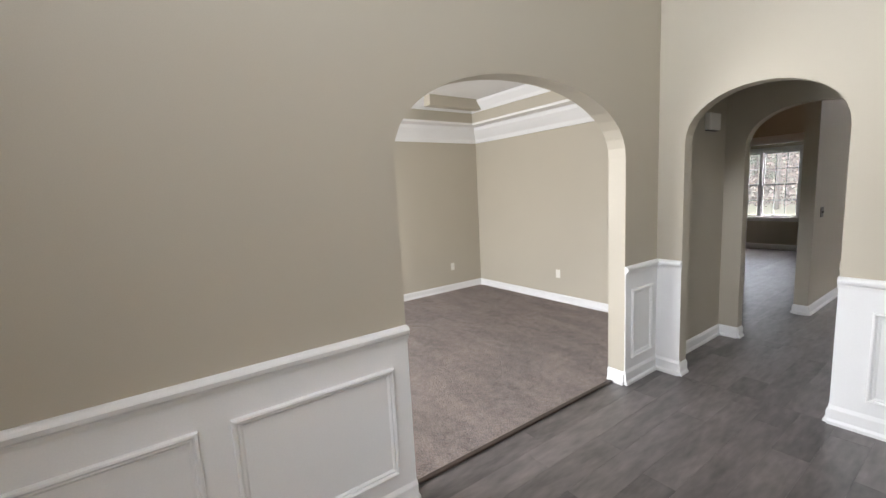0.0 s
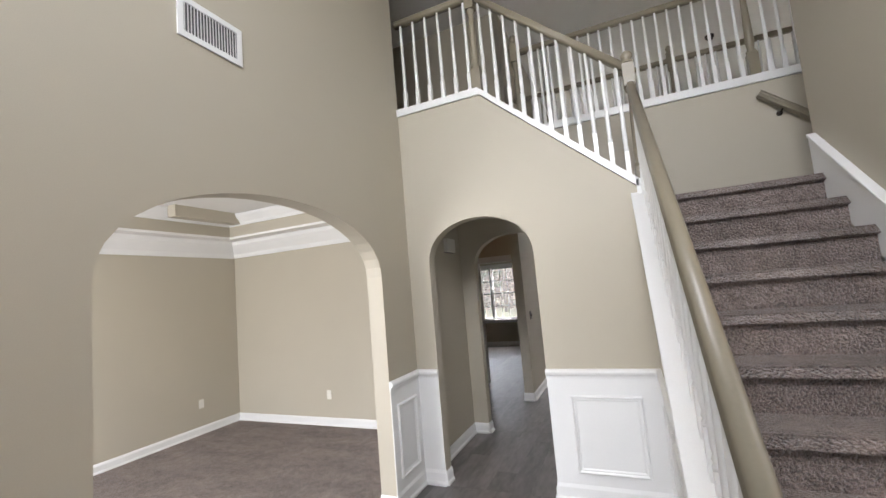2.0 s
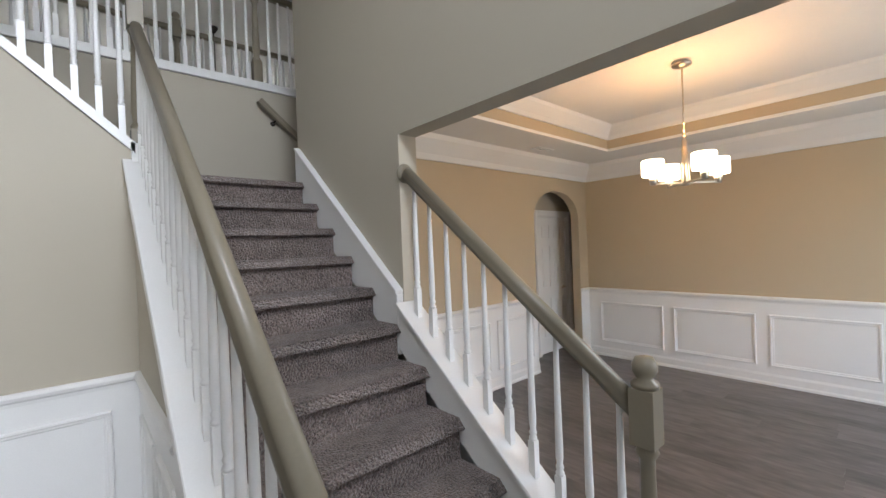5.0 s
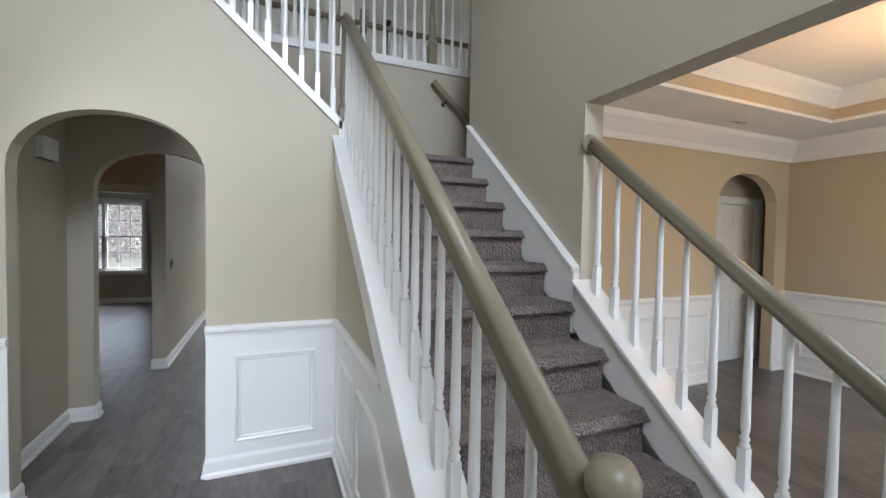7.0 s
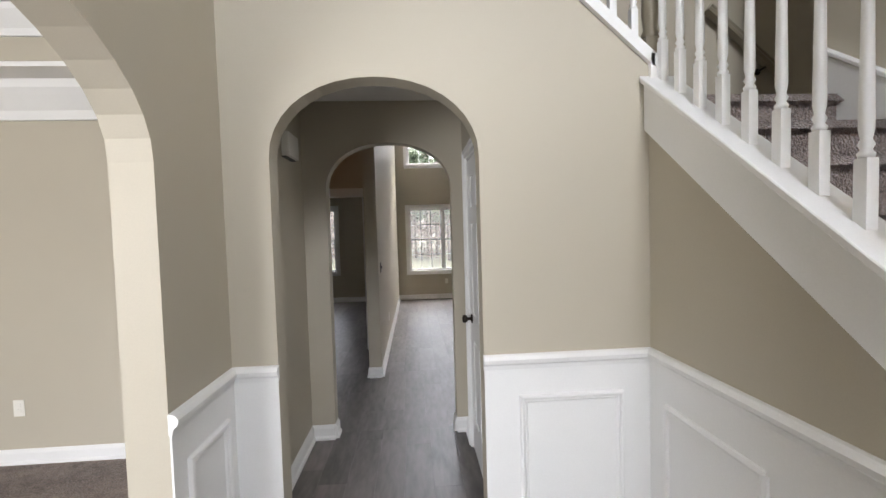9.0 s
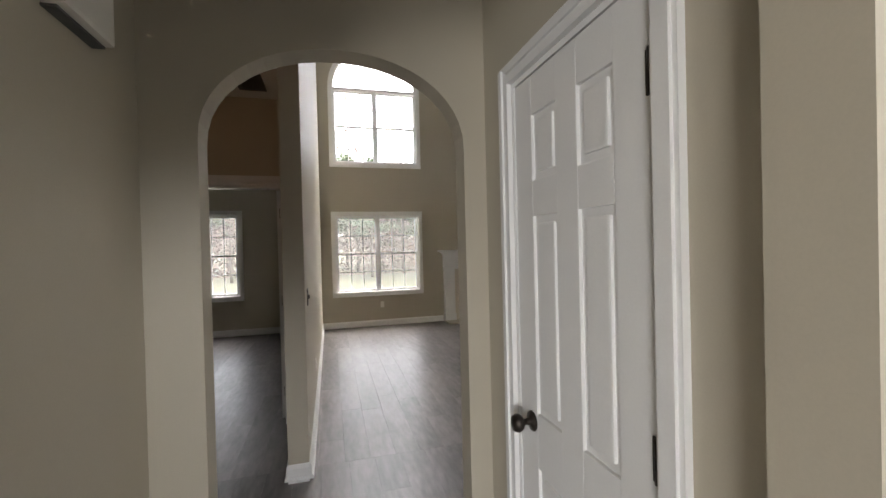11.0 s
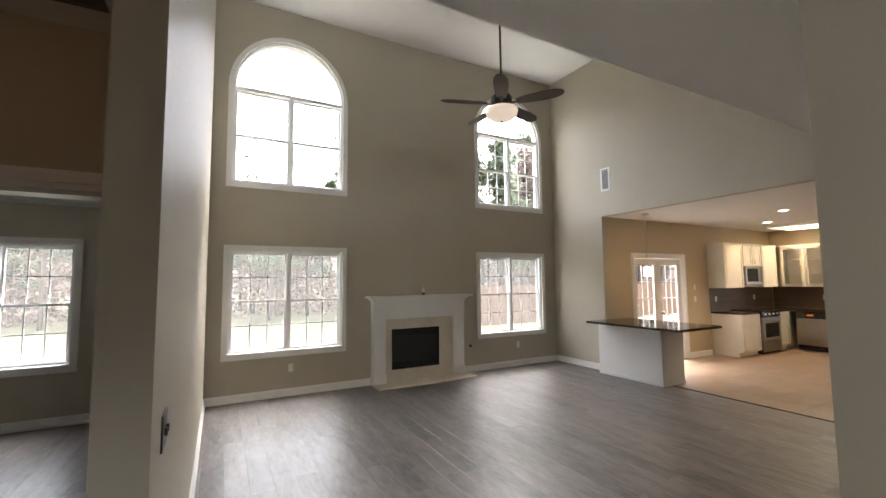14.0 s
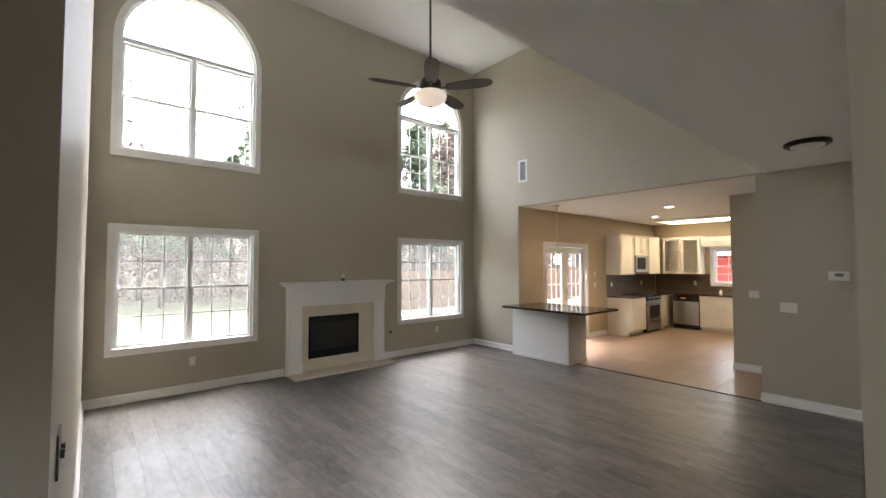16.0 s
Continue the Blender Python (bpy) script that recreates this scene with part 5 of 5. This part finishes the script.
for x in (-1.2, 1.16):
    box(bm, x, x + 0.04, -0.46, 0.46, -0.06, -0.001)
part("frame", bm, WHITE, fb)
for y in (-0.44, 0.34):
    bm = bmesh.new()
    box(bm, -1.14, 1.14, y, y + 0.1, -0.05, -0.002, 0.01)
    part("diffuser", bm, TUBE, fb)

wing(0)
# ---- outside ----
bm = bmesh.new()
bmesh.ops.create_grid(bm, x_segments=2, y_segments=2, size=400, matrix=Matrix.Translation((0, 0, -0.35)))
solid("ground", bm, GRASS, "pale winter lawn around the house", "lawn")
fence = thing("fence", "weathered cedar privacy fence along the yard", "fence")
bm = bmesh.new()
box(bm, -0.069, 0.069, -0.01, 0.01, 0, 1.75)
BOARD = finish("board", bm, FENCE)
rng = random.Random(4)
for k in range(150):
    b = new("board", BOARD)
    b.parent = fence
    b.location = (7.5 + k * 0.145, 17.0 + 0.01 * (k % 2), -0.35 + rng.uniform(-0.02, 0.02))
for k in range(60):
    b = new("board", BOARD)
    b.parent = fence
    b.matrix_basis = pose(-9.5, 21.0 + k * 0.145 - 8, -0.35, 0, 0, 90)
bm = bmesh.new()
for z in (0.0, 0.9):
    box(bm, 7.4, 29.3, 17.02, 17.06, z, z + 0.09)
part("rail", bm, FENCE, fence)
shed = thing("shed", "red sided outbuilding with a grey roof", "shed")
bm = bmesh.new()
box(bm, 19.0, 23.0, 2.0, 8.0, -0.35, 2.0)
for k in range(11):
    box(bm, 18.985, 19.0, 2.0, 8.0, -0.3 + k * 0.21, -0.14 + k * 0.21)
part("wall", bm, REDSIDE, shed)
bm = bmesh.new()
prism(bm, [(18.6, 2.0), (23.4, 2.0), (21.0, 3.6)], "y", 1.8, 8.2)
part("roof", bm, material("grey_shingle", (0.12, 0.12, 0.12), 0.9, grain=20), shed)


def tree_meshes(seed, pine):
    r = random.Random(seed)
    h = r.uniform(11, 15)
    bm = bmesh.new()
    rows = [(0.2 * (1 - 0.88 * k / 8), h * k / 8) for k in range(9)]
    lathe(bm, rows, 8)
    tips = []
    for k in range(34 if pine else 40):
        f = r.uniform(0.35 if pine else 0.22, 0.98)
        z, a = h * f, r.uniform(0, 6.28)
        ln = (1.15 - f) * (3.4 if pine else 4.2) * r.uniform(0.6, 1.1)
        e = Vector((math.cos(a) * ln, math.sin(a) * ln, z + ln * (0.1 if pine else 0.7) + r.uniform(-0.3, 0.3)))
        s = Vector((0, 0, z))
        rod(bm, s, e, 0.045 * (1.15 - f) + 0.01, 5, 0.008)
        for i in range(4):
            q = s.lerp(e, r.uniform(0.35, 1.0))
            tips.append(q)
            if not pine:
                rod(bm, q, q + Vector((r.uniform(-0.7, 0.7), r.uniform(-0.7, 0.7), r.uniform(0.1, 0.8))), 0.014, 4, 0.004)
    trunk = finish("trunk", bm, BARK)
    verts, faces = [], []
    for q in tips:
        for i in range(40 if pine else 9):
            c = q + Vector((r.gauss(0, 0.33), r.gauss(0, 0.33), r.gauss(0, 0.22)))
            s = r.uniform(0.09, 0.24)
            u = Vector((r.uniform(-1, 1), r.uniform(-1, 1), r.uniform(-1, 1))).normalized() * s
            v = u.orthogonal().normalized() * s * 0.45
            n = len(verts)
            verts += [c - u, c + v, c + u, c - v]
            faces.append((n, n + 1, n + 2, n + 3))
    me = bpy.data.meshes.new("crown")
    me.from_pydata(verts, [], faces)
    me.materials.append(LEAF if pine else DRYLEAF)
    return trunk, me


kinds = [(tree_meshes(s, p), p) for s, p in ((1, True), (2, True), (3, False), (4, False), (5, True))]
rng = random.Random(11)
for k in range(92):
    (tm, cmesh), p = kinds[rng.randrange(5)]
    x, y = -26 + (k % 46) * 1.6 + rng.uniform(-0.8, 0.8), 27 + (k // 46) * 6 + rng.uniform(-2, 3)
    tr = thing("tree", "tall green pine at the edge of the yard" if p else "bare winter tree at the edge of the yard", "tree", "woods behind the yard", pose(x, y, -0.35, 0, 0, rng.uniform(0, 360)))
    s = rng.uniform(0.6, 1.05) * (0.76 if x < 9 else 1.35)
    tr.scale = (s, s, s)
    for nm, me in (("trunk", tm), ("crown", cmesh)):
        c = new(nm, me)
        c.parent = tr
verts, faces = [], []
for k in range(110000):
    c = Vector((rng.uniform(-40, 60), rng.uniform(27, 46), 0))
    c.z = -0.35 + abs(rng.gauss(0, 2.4 + 0.8 * math.sin(c.x * 0.7))) + (rng.uniform(0, 5.5) if c.y > 36 else 0)
    s = rng.uniform(0.06, 0.2) if c.y < 36 else rng.uniform(0.15, 0.4)
    u = Vector((rng.uniform(-1, 1), rng.uniform(-1, 1), rng.uniform(-0.4, 1))).normalized() * s
    v = u.orthogonal().normalized() * s * 0.4
    n = len(verts)
    verts += [c - u, c + v, c + u, c - v]
    faces.append((n, n + 1, n + 2, n + 3))
me = bpy.data.meshes.new("undergrowth")
me.from_pydata(verts, [], faces)
me.materials.append(DRYLEAF)
tagged(new("undergrowth", me), "russet leafless undergrowth at the wood's edge", "undergrowth", "", "stuff")

# ---- floors ----
bm = bmesh.new()
box(bm, -3.6, -0.10, -4.6, 1.15, -0.1, 0.008)
solid("floor_living", bm, CARPET, "taupe cut-pile carpet with vacuum marks")
bm = bmesh.new()
box(bm, -0.115, -0.085, -2.45, -0.48, 0.0, 0.016, 0.004)
solid("trim_carpet_edge", bm, DARKWOOD, "dark reducer strip between carpet and planks")
bm = bmesh.new()
box(bm, -3.4, 12.99, -4.74, 7.66, -0.25, -0.012)
solid("floor_slab", bm, GREYBOX, "subfloor under the planks")
wing(REAR)
bm = bmesh.new()
box(bm, 6.84, 6.875, 2.70, 5.22, 0.0, 0.010, 0.003)
solid("trim_tile_edge", bm, DARKWOOD, "thin dark strip between planks and kitchen floor")

wing(0)
PW, PL = 0.18, 1.22


def plank_mesh(w, ln):
    bm = bmesh.new()
    box(bm, 0.0003, w - 0.0003, 0.0003, ln - 0.0003, -0.012, 0.0)
    es = [e for e in bm.edges if all(v.co.z > -0.001 for v in e.verts)]
    bmesh.ops.bevel(bm, geom=es, offset=0.0006, segments=1, affect='EDGES')
    return finish("plank", bm, PLANK)


FULL = plank_mesh(PW, PL)
cache = {}
rng = random.Random(7)


def planks(areas, owner, joined):
    """Planks laid along y over rectangles; those of the first areas are parts, the rest one joined mesh."""
    for (x0, x1, y0, y1), single in areas:
        i, x = 0, x0
        while x < x1 - 0.01:
            w = round(min(PW, x1 - x), 3)
            y = y0
            first = rng.uniform(0.3, PL)
            while y < y1 - 0.01:
                ln = round(min(first if y == y0 else PL, y1 - y), 3)
                if single:
                    if (w, ln) == (PW, PL):
                        me = FULL
                    else:
                        me = plank_mesh(w, ln)
                    p = new("plank", me)
                    p.parent = owner
                    p.location = (x, y, 0)
                else:
                    joined.append((x, x + w, y, y + ln))
                y += ln
            x += w


fl1 = thing("floor", "grey-brown wood-look vinyl plank floor", "floor", kind="structure")
rest = []
planks([((-0.085, 3.1, -4.6, 0.0), True), ((0.0, 1.45, 0.0, 1.34), True), ((-0.75, 6.745, 1.34, 2.7), False), ((0.3, 3.3, 2.7, 7.66), True), ((3.3, 6.745, 2.7, 7.66), False),
        ((-3.33, 0.3, 2.7, 7.66), False), ((3.1, 7.3, -4.6, 0.09), False), ((5.82, 8.2, 0.09, 0.97), False)], fl1, rest)
bm = bmesh.new()
for x0, x1, y0, y1 in rest:
    prism(bm, [(x0 + 0.0003, y0 + 0.0003), (x1 - 0.0003, y0 + 0.0003), (x1 - 0.0003, y1 - 0.0003), (x0 + 0.0003, y1 - 0.0003)], "z", -0.012, 0.0)
tagged(part("plank_field", bm, PLANK, fl1), kind="stuff")
wing(REAR)
fl2 = thing("floor_kitchen", "tan square kitchen floor tiles", "floor", kind="structure")
bm = bmesh.new()
box(bm, 0.0008, 0.4542, 0.0008, 0.4542, -0.012, 0.0, 0.001)
TM = finish("tile", bm, TILE)
for i in range(13):
    for j in range(11):
        tl = new("tile", TM)
        tl.parent = fl2
        tl.location = (6.98 + i * 0.455 - 0.105, 1.42 + j * 0.455, 0.0)
# backsplash tiles
bs = thing("backsplash", "dark brown stone tile backsplash", "backsplash", kind="structure")
bm = bmesh.new()
box(bm, 0.001, 0.149, -0.008, -0.0005, 0.001, 0.249)
SM = finish("tile", bm, SLATE)
for row in range(2):
    for i in range(18):
        tl = new("tile", SM)
        tl.parent = bs
        tl.location = (10.13 + i * 0.15, KN, 0.917 + row * 0.25)
    for i in range(20):
        if row == 1 and 9 <= i <= 15:
            continue
        tl = new("tile", SM)
        tl.parent = bs
        tl.matrix_basis = pose(KE, 6.41 - i * 0.15, 0.917 + row * 0.25, 0, 0, -90)
